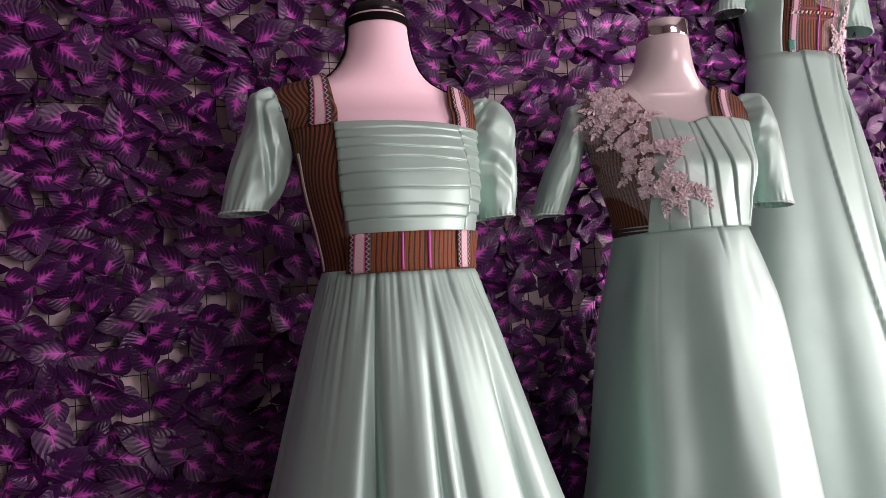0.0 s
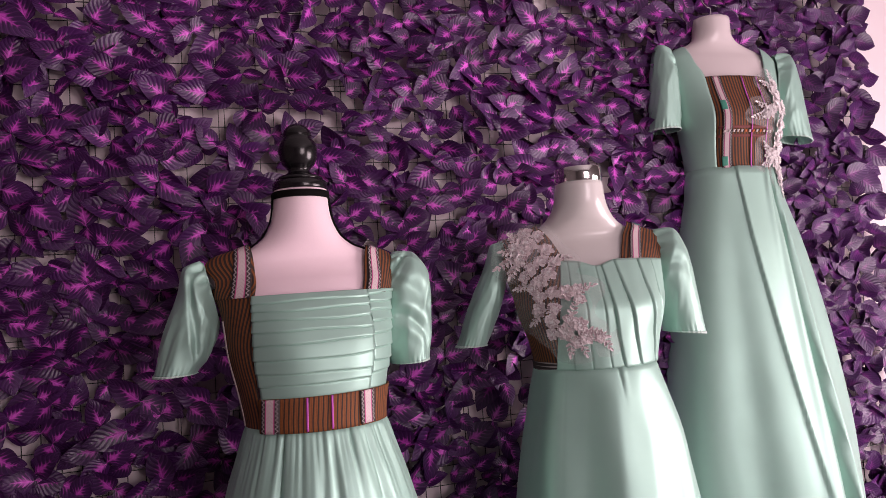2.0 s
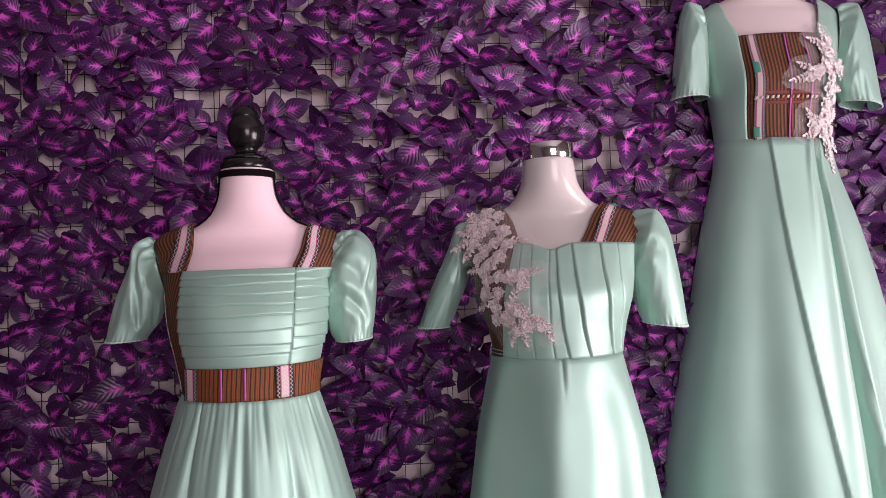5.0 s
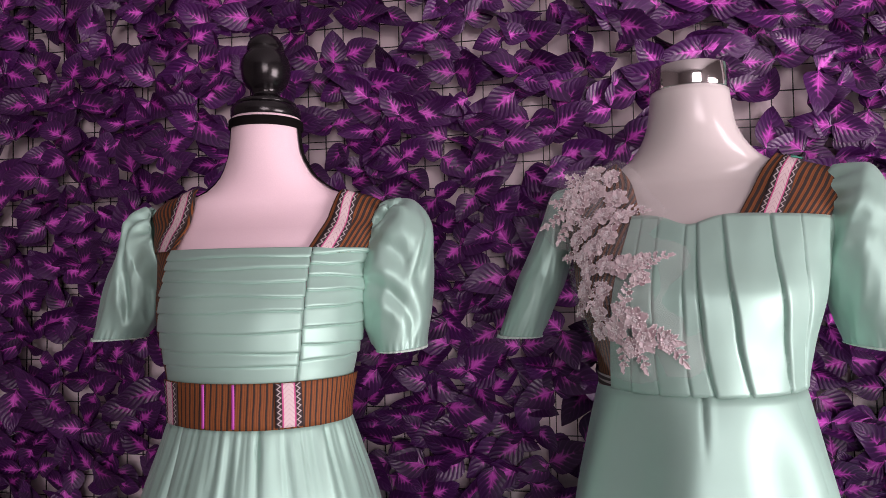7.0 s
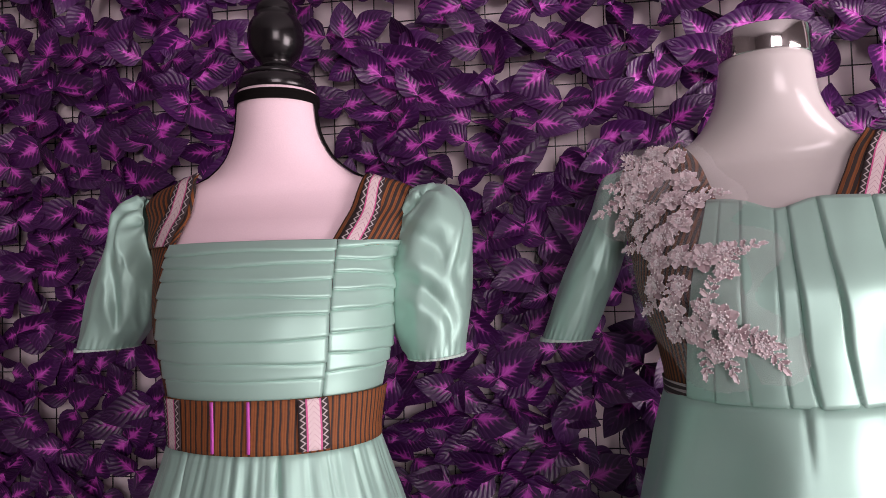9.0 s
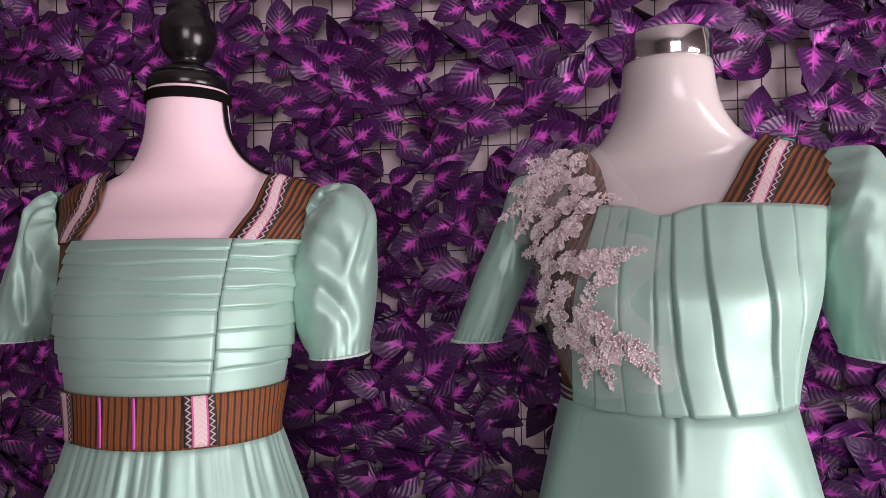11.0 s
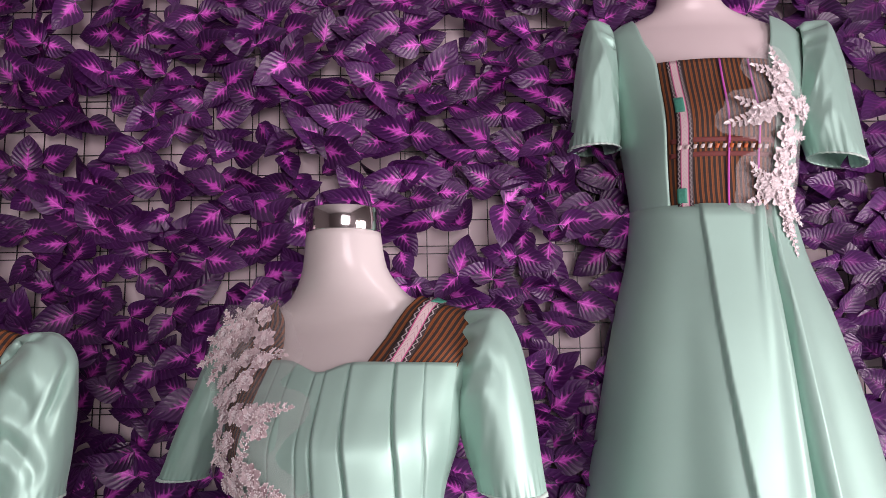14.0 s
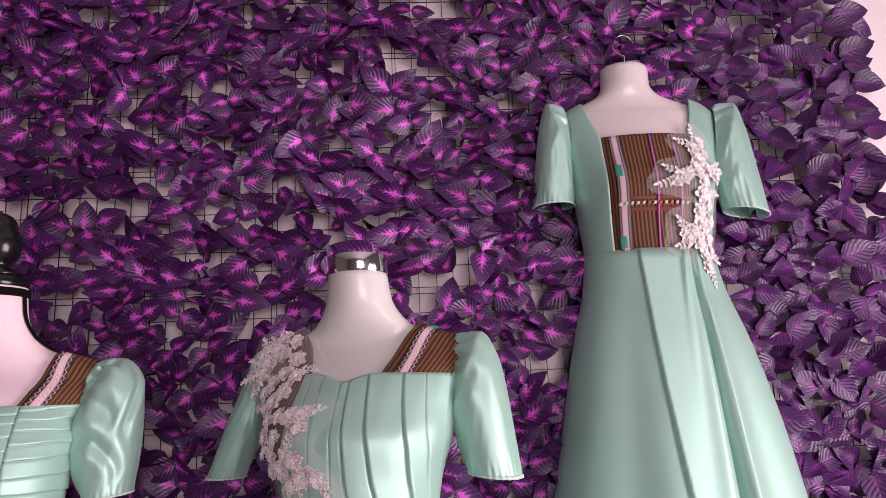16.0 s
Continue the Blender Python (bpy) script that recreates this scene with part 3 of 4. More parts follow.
# Shoulder straps, over the shoulder and a little way down the back.
patch(FORM1, "strap", [(-83.0, 1.325), (-0.142, 1.36), (-86.0, 1.388)], [(-0.088, 1.325), (-0.083, 1.36), (-0.084, 1.412)], BROWN_DARK, dress1, 0.008, 18, 20, label="brown striped shoulder strap")
patch(FORM1, "strap", [(0.074, 1.320), (0.088, 1.36), (0.099, 1.402)], [(81.0, 1.320), (83.0, 1.36), (86.0, 1.386)], BROWN_DARK, dress1, 0.008, 18, 20, label="brown striped shoulder strap")
patch(FORM1, "strap_ribbon", [(-0.120, 1.326), (-0.115, 1.36), (-0.107, 1.402)], [(-0.093, 1.326), (-0.088, 1.36), (-0.084, 1.410)], RIBBON, dress1, 0.0102, 8, 20, uvmode="across", label="pale ribbon with zigzag edges")
patch(FORM1, "strap_ribbon", [(0.080, 1.324), (0.094, 1.36), (0.101, 1.401)], [(0.106, 1.324), (0.117, 1.36), (0.120, 1.394)], RIBBON, dress1, 0.0102, 8, 20, uvmode="across", label="pale ribbon with zigzag edges")
sleeve(dress1, -1, [(0.164, 1.392), (0.194, 1.382), (0.205, 1.340), (0.224, 1.290), (0.245, 1.205)], [(0.142, 1.285), (0.150, 1.258), (0.162, 1.234), (0.182, 1.207)], 0.040, 0.030, MINT, 3, 0.6, valleys=((0.6, 0.10, 1.5, 0.62, 0.20, 0.006), (1.2, 0.30, 2.1, 0.80, 0.22, 0.005)))
sleeve(dress1, 1, [(0.156, 1.390), (0.194, 1.394), (0.221, 1.355), (0.223, 1.300), (0.220, 1.248), (0.211, 1.191)], [(0.118, 1.280), (0.124, 1.248), (0.134, 1.216), (0.150, 1.187)], 0.048, 0.030, MINT, 5, 0.35, valleys=((2.35, 0.22, 0.95, 0.85, 0.20, 0.0075), (1.55, 0.20, 1.0, 0.56, 0.24, 0.007), (0.15, 0.36, 0.75, 0.58, 0.20, 0.010), (1.3, 0.03, 0.35, 0.14, 0.22, 0.008)))


def gathers(th, t):
    """Short puckers at the waist that run out into broad soft folds with a few deep grooves between them."""
    pull = noise.noise(Vector((9 * th, 3 * t, 2.0))) + 0.7 * noise.noise(Vector((19 * th, 3 * t, 5.0)))
    top = 0.0095 * pull * math.exp(-t * 13) * smooth(0.0, 0.02, t)
    w = th + 0.16 * math.sin(3 * th + 0.4) + 0.09 * math.sin(5 * th + 2.0)
    groove = math.exp(-((math.sin(4.5 * w + 0.25) / 0.30) ** 2)) * (0.70 + 0.45 * math.sin(3 * th + 1.0))
    deep = math.exp(-(((th + 0.62 - 0.05 * t) / 0.055) ** 2)) + 0.5 * math.exp(-(((th - 0.02) / 0.06) ** 2)) + 0.45 * math.exp(-(((th - 0.55) / 0.07) ** 2))
    swell = math.sin(6 * w + 2.0) + 0.5 * math.sin(9 * w + 4.0)
    amp = 0.0015 + 0.034 * smooth(0, 0.55, t) + 0.012 * t
    return top + amp * (0.30 - 0.75 * groove + 0.10 * swell) - (0.004 + 0.030 * smooth(0, 0.4, t)) * deep * smooth(0.0, 0.05, t)


skirt(dress1, [(0.06, 0.40, 0.36, 0.28, 0.0), (0.50, 0.285, 0.26, 0.22, 0.0), (0.80, 0.196, 0.18, 0.17, 0.0), (0.92, 0.166, 0.152, 0.15, 0.0), (1.02, 0.140, 0.128, 0.125, 0.0), (1.075, 0.122, 0.110, 0.108, 0.0), (1.113, 0.111, 0.098, 0.096, 0.0)], gathers, MINT)

# ---- second dress: vertical tucks, beaded lace over one shoulder ----
D2 = pose(1.036, 1.134, 0.05, 0, 0, -13.5) @ Matrix.Diagonal((1.0, 1.0, 0.95, 1))
FLOOR2 = -0.0526
FORM2 = Form([
    (0.90, 0.130, 0.120, 0.11, 0.0), (1.06, 0.115, 0.112, 0.09, 0.0), (1.14, 0.109, 0.110, 0.088, 0.0), (1.19, 0.116, 0.113, 0.088, 0.0), (1.25, 0.134, 0.112, 0.088, 0.0),
    (1.30, 0.143, 0.100, 0.088, 0.010), (1.345, 0.153, 0.084, 0.078, 0.022), (1.382, 0.163, 0.062, 0.055, 0.034), (1.402, 0.150, 0.050, 0.042, 0.038),
    (1.417, 0.108, 0.048, 0.042, 0.034), (1.439, 0.072, 0.052, 0.046, 0.020), (1.475, 0.0520, 0.050, 0.049, 0.005), (1.519, 0.0462, 0.0462, 0.0462, 0.0)], bust=0.007, bust_z=1.255, shoulder=1.375)


def dress_form_two():
    verts, faces, slots = [], [], []
    torso_into(FORM2, 0.86, 1.518, 0, verts, faces, slots)
    lathe([(0.0465, 1.516), (0.0472, 1.5175), (0.0472, 1.546), (0.0465, 1.5475), (0.0442, 1.5475), (0.0442, 1.540), (0.043, 1.540)], 48, 1, verts, faces, slots)
    lathe([(0.016, -0.02), (0.016, 0.90)], 20, 1, verts, faces, slots)
    lathe([(r, z + FLOOR2) for r, z in ((0.16, 0.0), (0.16, 0.008), (0.15, 0.012), (0.03, 0.014), (0.02, 0.04))], 40, 1, verts, faces, slots)
    ob = new("dress_form", mesh_from("dress_form", verts, faces, [GREY_FORM, CHROME], slots=slots))
    ob.matrix_world = D2
    return tagged(ob, "glossy pale grey mannequin with a chrome neck band", "mannequin", "display mannequins")


dress_form_two()
dress2 = empty_thing("dress", D2, "mint satin dress with vertical tucks and beaded lace", "dress", "dresses on display")


def tuck_lines(lines):
    """Vertical tucks, each (place at the waist, place at the neckline, depth): flat pleats with a sharp sunk edge."""

    def fold(u, v, th, z):
        out = 0.0
        for k, (low, high, depth) in enumerate(lines):
            d = u - (low + (high - low) * v + 0.004 * math.sin(2.6 * v + k))
            if d > 0:
                out += depth * math.exp(-d / 0.11) * smooth(0, 0.006, d)
            out -= 0.7 * depth * math.exp(-((d / 0.007) ** 2))
        pull = 0.0016 * (1 + 0.9 * noise.noise(Vector((9 * u + 0.6 * v, 3.2 * v, 4.0))))
        return pull + out * (0.60 + 0.40 * math.sin(math.pi * min(1, v * 1.1)))

    return fold


patch(FORM2, "tucked_front", [(-0.083, 1.142), (-0.078, 1.24), (-0.060, 1.350)], [(84.0, 1.145), (74.0, 1.24), (0.137, 1.343)], MINT, dress2, 0.008, 300, 44, tuck_lines([(0.13, 0.05, 0.002), (0.25, 0.13, 0.002), (0.37, 0.255, 0.002), (0.46, 0.30, 0.0045), (0.60, 0.405, 0.005), (0.79, 0.615, 0.005), (0.90, 0.77, 0.0018)]), rim=lambda u: 0.004 - 0.013 * math.exp(-(((u - 0.262) / 0.10) ** 2)), label="mint satin bodice front with vertical tucks")
patch(FORM2, "side_panel", [(-108.0, 1.138), (-104.0, 1.25), (-84.0, 1.37)], [(-0.0835, 1.138), (-0.0785, 1.24), (-0.0605, 1.37)], BROWN_DARK, dress2, 0.006, 34, 34, label="brown striped handloom side panel")
patch(FORM2, "side_ribbon", [(-104.0, 1.139), (-104.0, 1.156)], [(-0.084, 1.139), (-0.078, 1.156)], RIBBON, dress2, 0.0085, 20, 6, label="pale zigzag band at the waist")
patch(FORM2, "side_green", [(83.0, 1.138), (73.0, 1.24), (0.136, 1.345)], [(105.0, 1.138), (102.0, 1.24), (88.0, 1.36)], MINT, dress2, 0.0065, 16, 30)
patch(FORM2, "back_panel", [(104.0, 1.138), (101.0, 1.25), (86.0, 1.38)], [(253.0, 1.138), (257.0, 1.25), (275.0, 1.38)], MINT, dress2, 0.006, 40, 30)
patch(FORM2, "strap", [(0.048, 1.346), (0.066, 1.385), (0.088, 1.426)], [(0.138, 1.340), (0.150, 1.370), (86.0, 1.403)], BROWN_DARK, dress2, 0.0075, 24, 26, label="brown striped shoulder strap")
patch(FORM2, "strap_ribbon", [(0.066, 1.348), (0.080, 1.385), (0.097, 1.423)], [(0.090, 1.348), (0.104, 1.385), (0.117, 1.416)], RIBBON, dress2, 0.0098, 8, 26, uvmode="across", label="pale ribbon with zigzag edges")
patch(FORM2, "thread_mark", [(0.100, 1.4145), (0.103, 1.421)], [(0.112, 1.4125), (0.114, 1.418)], GREEN_MARK, dress2, 0.0115, 4, 4)
patch(FORM2, "strap", [(-84.0, 1.345), (-0.150, 1.385), (-86.0, 1.403)], [(-0.050, 1.345), (-0.062, 1.385), (-0.085, 1.427)], BROWN_DARK, dress2, 0.0075, 24, 26, label="brown striped shoulder strap under the lace")
sleeve(dress2, -1, [(0.148, 1.404), (0.178, 1.402), (0.200, 1.350), (0.230, 1.285), (0.264, 1.192)], [(0.160, 1.300), (0.172, 1.266), (0.187, 1.232), (0.206, 1.192)], 0.032, 0.030, MINT, 8, 0.45)
sleeve(dress2, 1, [(0.148, 1.406), (0.186, 1.412), (0.210, 1.378), (0.226, 1.296), (0.238, 1.184)], [(0.138, 1.280), (0.142, 1.260), (0.150, 1.230), (0.162, 1.193)], 0.048, 0.026, MINT, 9, 0.35, valleys=((1.9, 0.06, 1.2, 0.55, 0.20, 0.005), (1.0, 0.04, 0.8, 0.35, 0.17, 0.0045)))


def flare_two(th, t):
    d = th - 0.10
    notch = -0.003 * (math.exp(-((d / 0.022) ** 2)) - 0.6 * math.exp(-(((d - 0.06) / 0.035) ** 2))) * math.exp(-((t - 0.012) / 0.028) ** 2)
    seam = -0.0005 * (math.exp(-(((th + 0.72) / 0.012) ** 2)) + math.exp(-(((th - 1.05) / 0.012) ** 2)))
    drape = 0.012 * smooth(0.0, 0.12, t) * noise.noise(Vector((2.6 * th + 1.4 * t, 3.5 * t, 8.0)))
    return drape + notch + seam + 0.005 * smooth(0.0, 0.07, t) * math.sin(7 * th + 1.0) + 0.016 * t * math.sin(5 * th + 0.6) + 0.010 * t * math.sin(9 * th + 2.0) + 0.006 * math.exp(-(((th - 0.45) / 0.2) ** 2)) * math.exp(-((t - 0.10) / 0.09) ** 2)


skirt(dress2, [(0.05, 0.30, 0.29, 0.24, 0.0), (0.45, 0.235, 0.225, 0.20, 0.0), (0.70, 0.192, 0.19, 0.17, 0.0), (0.90, 0.168, 0.166, 0.15, 0.0), (1.00, 0.152, 0.150, 0.13, 0.0), (1.07, 0.134, 0.135, 0.11, 0.0), (1.125, 0.121, 0.124, 0.099, 0.0), (1.148, 0.115, 0.118, 0.095, 0.0)], flare_two, MINT, nu=360)

# ---- third dress: hung on the screen from a hook ----
D3 = pose(1.588, 1.352, 1.545, 0, 1.5, -4)
FORM3 = Form([
    (-0.10, 0.125, 0.085, 0.012, 0.0), (0.0, 0.116, 0.078, 0.012, 0.0), (0.06, 0.122, 0.084, 0.012, 0.0), (0.125, 0.132, 0.092, 0.012, 0.0), (0.19, 0.142, 0.078, 0.012, 0.0), (0.24, 0.150, 0.066, 0.012, 0.0),
    (0.285, 0.152, 0.050, 0.012, 0.0), (0.308, 0.130, 0.040, 0.012, 0.0), (0.325, 0.092, 0.038, 0.015, 0.0), (0.340, 0.062, 0.042, 0.025, 0.0), (0.362, 0.050, 0.045, 0.035, 0.0), (0.412, 0.0485, 0.046, 0.038, 0.0)], bust=0.012, bust_z=0.13, shoulder=0.28)


def torso_three():
    verts, faces, slots = [], [], []
    torso_into(FORM3, -0.10, 0.398, 0, verts, faces, slots)
    # The neck leans a little to one side.
    verts[:] = [(x - 0.020 * smooth(0.27, 0.36, z), y, z) for x, y, z in verts]
    start = len(verts)
    pts = [Vector((-0.016, -0.002, 0.405 + 0.004 * k)) for k in range(8)]
    for k in range(1, 22):
        a = -math.pi / 2 + radians(12 * k)
        pts.append(Vector((-0.014 - 0.0234 * math.cos(a), -0.002 + 0.0006 * k, 0.459 + 0.026 * math.sin(a))))
    for k, p in enumerate(pts):
        d = (pts[min(k + 1, len(pts) - 1)] - pts[max(k - 1, 0)]).normalized()
        e1 = d.cross(Vector((0, 1, 0))).normalized()
        for q in range(8):
            a = q * math.pi / 4
            verts.append(tuple(p + (e1 * math.cos(a) + Vector((0, 1, 0)) * math.sin(a)) * 0.0018))
    made = grid_faces(8, len(pts) - 1, True, start)
    faces += made
    slots += [1] * len(made)
    ob = new("hanging_torso_form", mesh_from("hanging_torso_form", verts, faces, [WHITE_FORM, STEEL], slots=slots))
    ob.matrix_world = D3
    return tagged(ob, "glossy white hanging torso form with a wire hook", "mannequin", "display mannequins")


torso_three()
dress3 = empty_thing("dress", D3, "long mint satin gown with brown woven bodice panel and lace", "dress", "dresses on display")
patch(FORM3, "front_panel", [(-0.072, -0.004), (-0.080, 0.12), (-0.086, 0.229)], [(0.062, -0.004), (0.068, 0.12), (0.074, 0.232)], BROWN_DARK, dress3, 0.006, 30, 30, label="brown striped handloom front panel")
patch(FORM3, "bodice_side", [(-100.0, -0.006), (-98.0, 0.12), (-92.0, 0.200), (-88.0, 0.265), (-87.0, 0.303)], [(-0.0725, -0.004), (-0.0805, 0.12), (-0.0865, 0.229), (-0.100, 0.270), (-0.110, 0.315)], MINT, dress3, 0.0068, 26, 44)
patch(FORM3, "bodice_side", [(0.0625, -0.004), (0.0685, 0.12), (0.0745, 0.229), (0.084, 0.270), (0.094, 0.319)], [(100.0, -0.006), (98.0, 0.12), (92.0, 0.200), (88.0, 0.265), (87.0, 0.303)], MINT, dress3, 0.0068, 26, 44)
patch(FORM3, "ribbon", [(-0.063, 0.0), (-0.068, 0.12), (-0.074, 0.228)], [(-0.043, 0.0), (-0.048, 0.12), (-0.054, 0.229)], RIBBON, dress3, 0.0082, 8, 30, uvmode="across", label="pale ribbon with zigzag edges")
for z0 in (0.072, 0.0925):
    patch(FORM3, "weft_band", [(-0.075, z0), (-0.0755, z0 + 0.007)], [(0.065, z0), (0.0655, z0 + 0.007)], RED_BAND, dress3, 0.0074, 26, 3, label="dull red woven cross band", thick=0.0006)
for k in range(13):
    x = -0.066 + k * 0.0095
    patch(FORM3, "stitch", [(x, 0.083), (x + 0.0015, 0.089)], [(x + 0.005, 0.083), (x + 0.0065, 0.089)], (WHITE_LINE, ORANGE)[k % 2 if 3 < k < 10 else 0], dress3, 0.0104, 2, 2)
for x0 in (0.0, 0.041):
    patch(FORM3, "magenta_line", [(x0, 0.0), (x0 - 0.002, 0.228)], [(x0 + 0.0028, 0.0), (x0 + 0.0008, 0.229)], PINK_LINE, dress3, 0.0092, 2, 24)
for z0, h in ((0.138, 0.024), (0.005, 0.022)):
    patch(FORM3, "thread_mark", [(-0.063 - z0 * 0.04, z0), (-0.064 - z0 * 0.04, z0 + h)], [(-0.051 - z0 * 0.04, z0), (-0.052 - z0 * 0.04, z0 + h)], GREEN_MARK, dress3, 0.0096, 4, 6)
sleeve(dress3, -1, [(0.148, 0.306), (0.184, 0.322), (0.202, 0.270), (0.212, 0.190), (0.220, 0.102)], [(0.140, 0.180), (0.140, 0.165), (0.140, 0.135), (0.140, 0.106)], 0.036, -0.014, MINT, 21, 0.5)
sleeve(dress3, 1, [(0.148, 0.306), (0.188, 0.312), (0.208, 0.255), (0.222, 0.170), (0.238, 0.078)], [(0.140, 0.175), (0.142, 0.160), (0.146, 0.130), (0.156, 0.092)], 0.038, -0.014, MINT, 22, 0.5)


def gown_folds(th, t):
    """A panel lapped over a deep pleat, a slanting lap across the front, a ridge between them, and broad flares."""
    run = 0.62 * (1 - math.exp(-t / 0.62))
    out = 0.014 * t * math.sin(4 * th + 1.0)
    edge = th - (0.55 + 0.03 * math.sin(9 * run))
    wide = 0.07 + 0.30 * run
    out -= (0.018 + 0.15 * run) * smooth(-1.2 * wide, -0.2 * wide, edge) * (1 - smooth(-0.012, 0.012, edge))
    out += (0.005 + 0.045 * run) * smooth(-0.012, 0.014, edge) * math.exp(-max(0, edge) / 0.55)
    out += (0.002 + 0.028 * run) * math.exp(-(((edge + 1.75 * wide) / (0.55 * wide)) ** 2))
    out += 0.04 * smooth(0.7, 1.4, th) * math.sin(math.pi * min(1.0, t / 0.62))
    lap = th - (-0.32 + 1.35 * run)
    out += (0.006 + 0.012 * run) * smooth(-0.006, 0.010, lap) * math.exp(-max(0, lap) / 0.16) * (1 - smooth(0.4, 0.7, t))
    tuck = th - (0.36 - 0.9 * run)
    out += 0.008 * math.exp(-((tuck / 0.05) ** 2)) * math.exp(-((t / 0.10) ** 2))
    return out - 0.035 * run * math.exp(-(((th + 0.50 - 0.3 * run) / 0.24) ** 2)) + 0.016 * run * math.exp(-(((th + 0.95) / 0.22) ** 2))


skirt(dress3, [(-1.45, 0.42, 0.30, 0.02, 0.0), (-0.90, 0.270, 0.22, 0.02, 0.0), (-0.65, 0.236, 0.18, 0.02, 0.0), (-0.44, 0.198, 0.145, 0.02, 0.0), (-0.16, 0.150, 0.105, 0.018, 0.0), (-0.06, 0.128, 0.092, 0.018, 0.0), (0.003, 0.123, 0.085, 0.018, 0.0)], gown_folds, MINT, nu=520)

# ---- beaded lace ----


def normal_on(form, th, z, off):
    e = 0.002
    du = form.at(th + e / 0.12, z, off) - form.at(th - e / 0.12, z, off)
    dv = form.at(th, z + e, off) - form.at(th, z - e, off)
    return du.cross(dv).normalized()


def frame_on(form, x, z, off, turn, size):
    """A pose on the cloth: its z axis stands out from it, its x axis is turned by that many radians from the horizontal."""
    th = form.angle(x, z)
    n = normal_on(form, th, z, off)
    up = Vector((0, 0, 1))
    ex = up.cross(n).normalized()
    ey = n.cross(ex)
    m = Matrix((ex, ey, n)).transposed().to_4x4()
    m.translation = form.at(th, z, off)
    return m @ Matrix.Rotation(turn, 4, "Z") @ Matrix.Diagonal((size, size, size, 1))


def bead_into(p, r, verts, faces, slots, slot=1):
    s = len(verts)
    for d in ((1, 0, 0), (0, 1, 0), (-1, 0, 0), (0, -1, 0), (0, 0, 1), (0, 0, -1)):
        verts.append((p[0] + d[0] * r, p[1] + d[1] * r, p[2] + d[2] * r))
    made = [(s + k, s + (k + 1) % 4, s + 4) for k in range(4)] + [(s + (k + 1) % 4, s + k, s + 5) for k in range(4)]
    faces += made
    slots += [slot] * len(made)


def petal_into(base, ang, length, width, rise, verts, faces, slots, beads=True):
    """A small cupped petal with a corded, beaded rim."""
    s = len(verts)
    c, d = math.cos(ang), math.sin(ang)
    rim = []
    for i in range(5):
        u = i / 4
        w = width / 2 * math.sin(math.pi * (0.1 + 0.82 * u)) ** 0.8
        for k in range(3):
            v = k - 1
            lx, ly = length * u, w * v
            lz = rise * u + 0.0024 * abs(v) * math.sin(math.pi * u) + 0.0006
            p = (base[0] + lx * c - ly * d, base[1] + lx * d + ly * c, base[2] + lz)
            verts.append(p)
            if (abs(v) == 1 and i % 2) or (i == 4 and v == 0):
                rim.append(p)
    made = grid_faces(2, 4, False, s)
    faces += made
    slots += [0] * len(made)
    if beads:
        for p in rim:
            bead_into((p[0], p[1], p[2] + 0.0006), 0.0011, verts, faces, slots)


def flower_mesh(seed, r, cloth):
    rng = random.Random(seed)
    verts, faces, slots = [], [], []
    for ring, (count, reach, rise) in enumerate(((7, 1.0, 0.0015), (5, 0.62, 0.0040))):
        for k in range(count):
            a = 2 * math.pi * (k + 0.5 * ring) / count + rng.uniform(-0.15, 0.15)
            petal_into((0, 0, 0.0012 * ring), a, r * reach * rng.uniform(0.85, 1.1), r * 0.74 * reach, rise, verts, faces, slots)
    for _ in range(9):
        a, q = rng.uniform(0, 6.28), r * 0.2 * math.sqrt(rng.random())
        bead_into((q * math.cos(a), q * math.sin(a), 0.005), 0.0016, verts, faces, slots)
    return mesh_from("flower", verts, faces, [cloth, BEAD], slots=slots, smooth=False)


def sprig_mesh(seed, count, length, cloth):
    """A stalk of paired leaflets, along +x."""
    rng = random.Random(seed)
    verts, faces, slots = [], [], []
    for k in range(count):
        x = length * (k + 0.4) / count
        y = 0.10 * length * math.sin(2.2 * x / length)
        size = 0.011 * (1.05 - 0.35 * k / count)
        for side in (-1, 1):
            petal_into((x, y, 0), side * rng.uniform(0.7, 1.1) + 0.2, size, size * 0.55, 0.0015, verts, faces, slots)
    petal_into((length, 0.08 * length, 0), 0.1, 0.011, 0.006, 0.0015, verts, faces, slots)
    for k in range(int(length / 0.002)):
        x = 0.002 * k
        bead_into((x, 0.10 * length * math.sin(2.2 * x / length), 0.001), 0.0011, verts, faces, slots)
    return mesh_from("sprig", verts, faces, [cloth, BEAD], slots=slots, smooth=False)


BLUSH = ([flower_mesh(1, 0.020, PETAL), flower_mesh(2, 0.017, PETAL), flower_mesh(3, 0.014, PETAL)], [sprig_mesh(5, 4, 0.036, PETAL), sprig_mesh(6, 3, 0.026, PETAL)])
IVORY = ([flower_mesh(1, 0.020, PETAL_IVORY), flower_mesh(2, 0.017, PETAL_IVORY), flower_mesh(3, 0.014, PETAL_IVORY)], [sprig_mesh(5, 4, 0.036, PETAL_IVORY), sprig_mesh(6, 3, 0.026, PETAL_IVORY)])


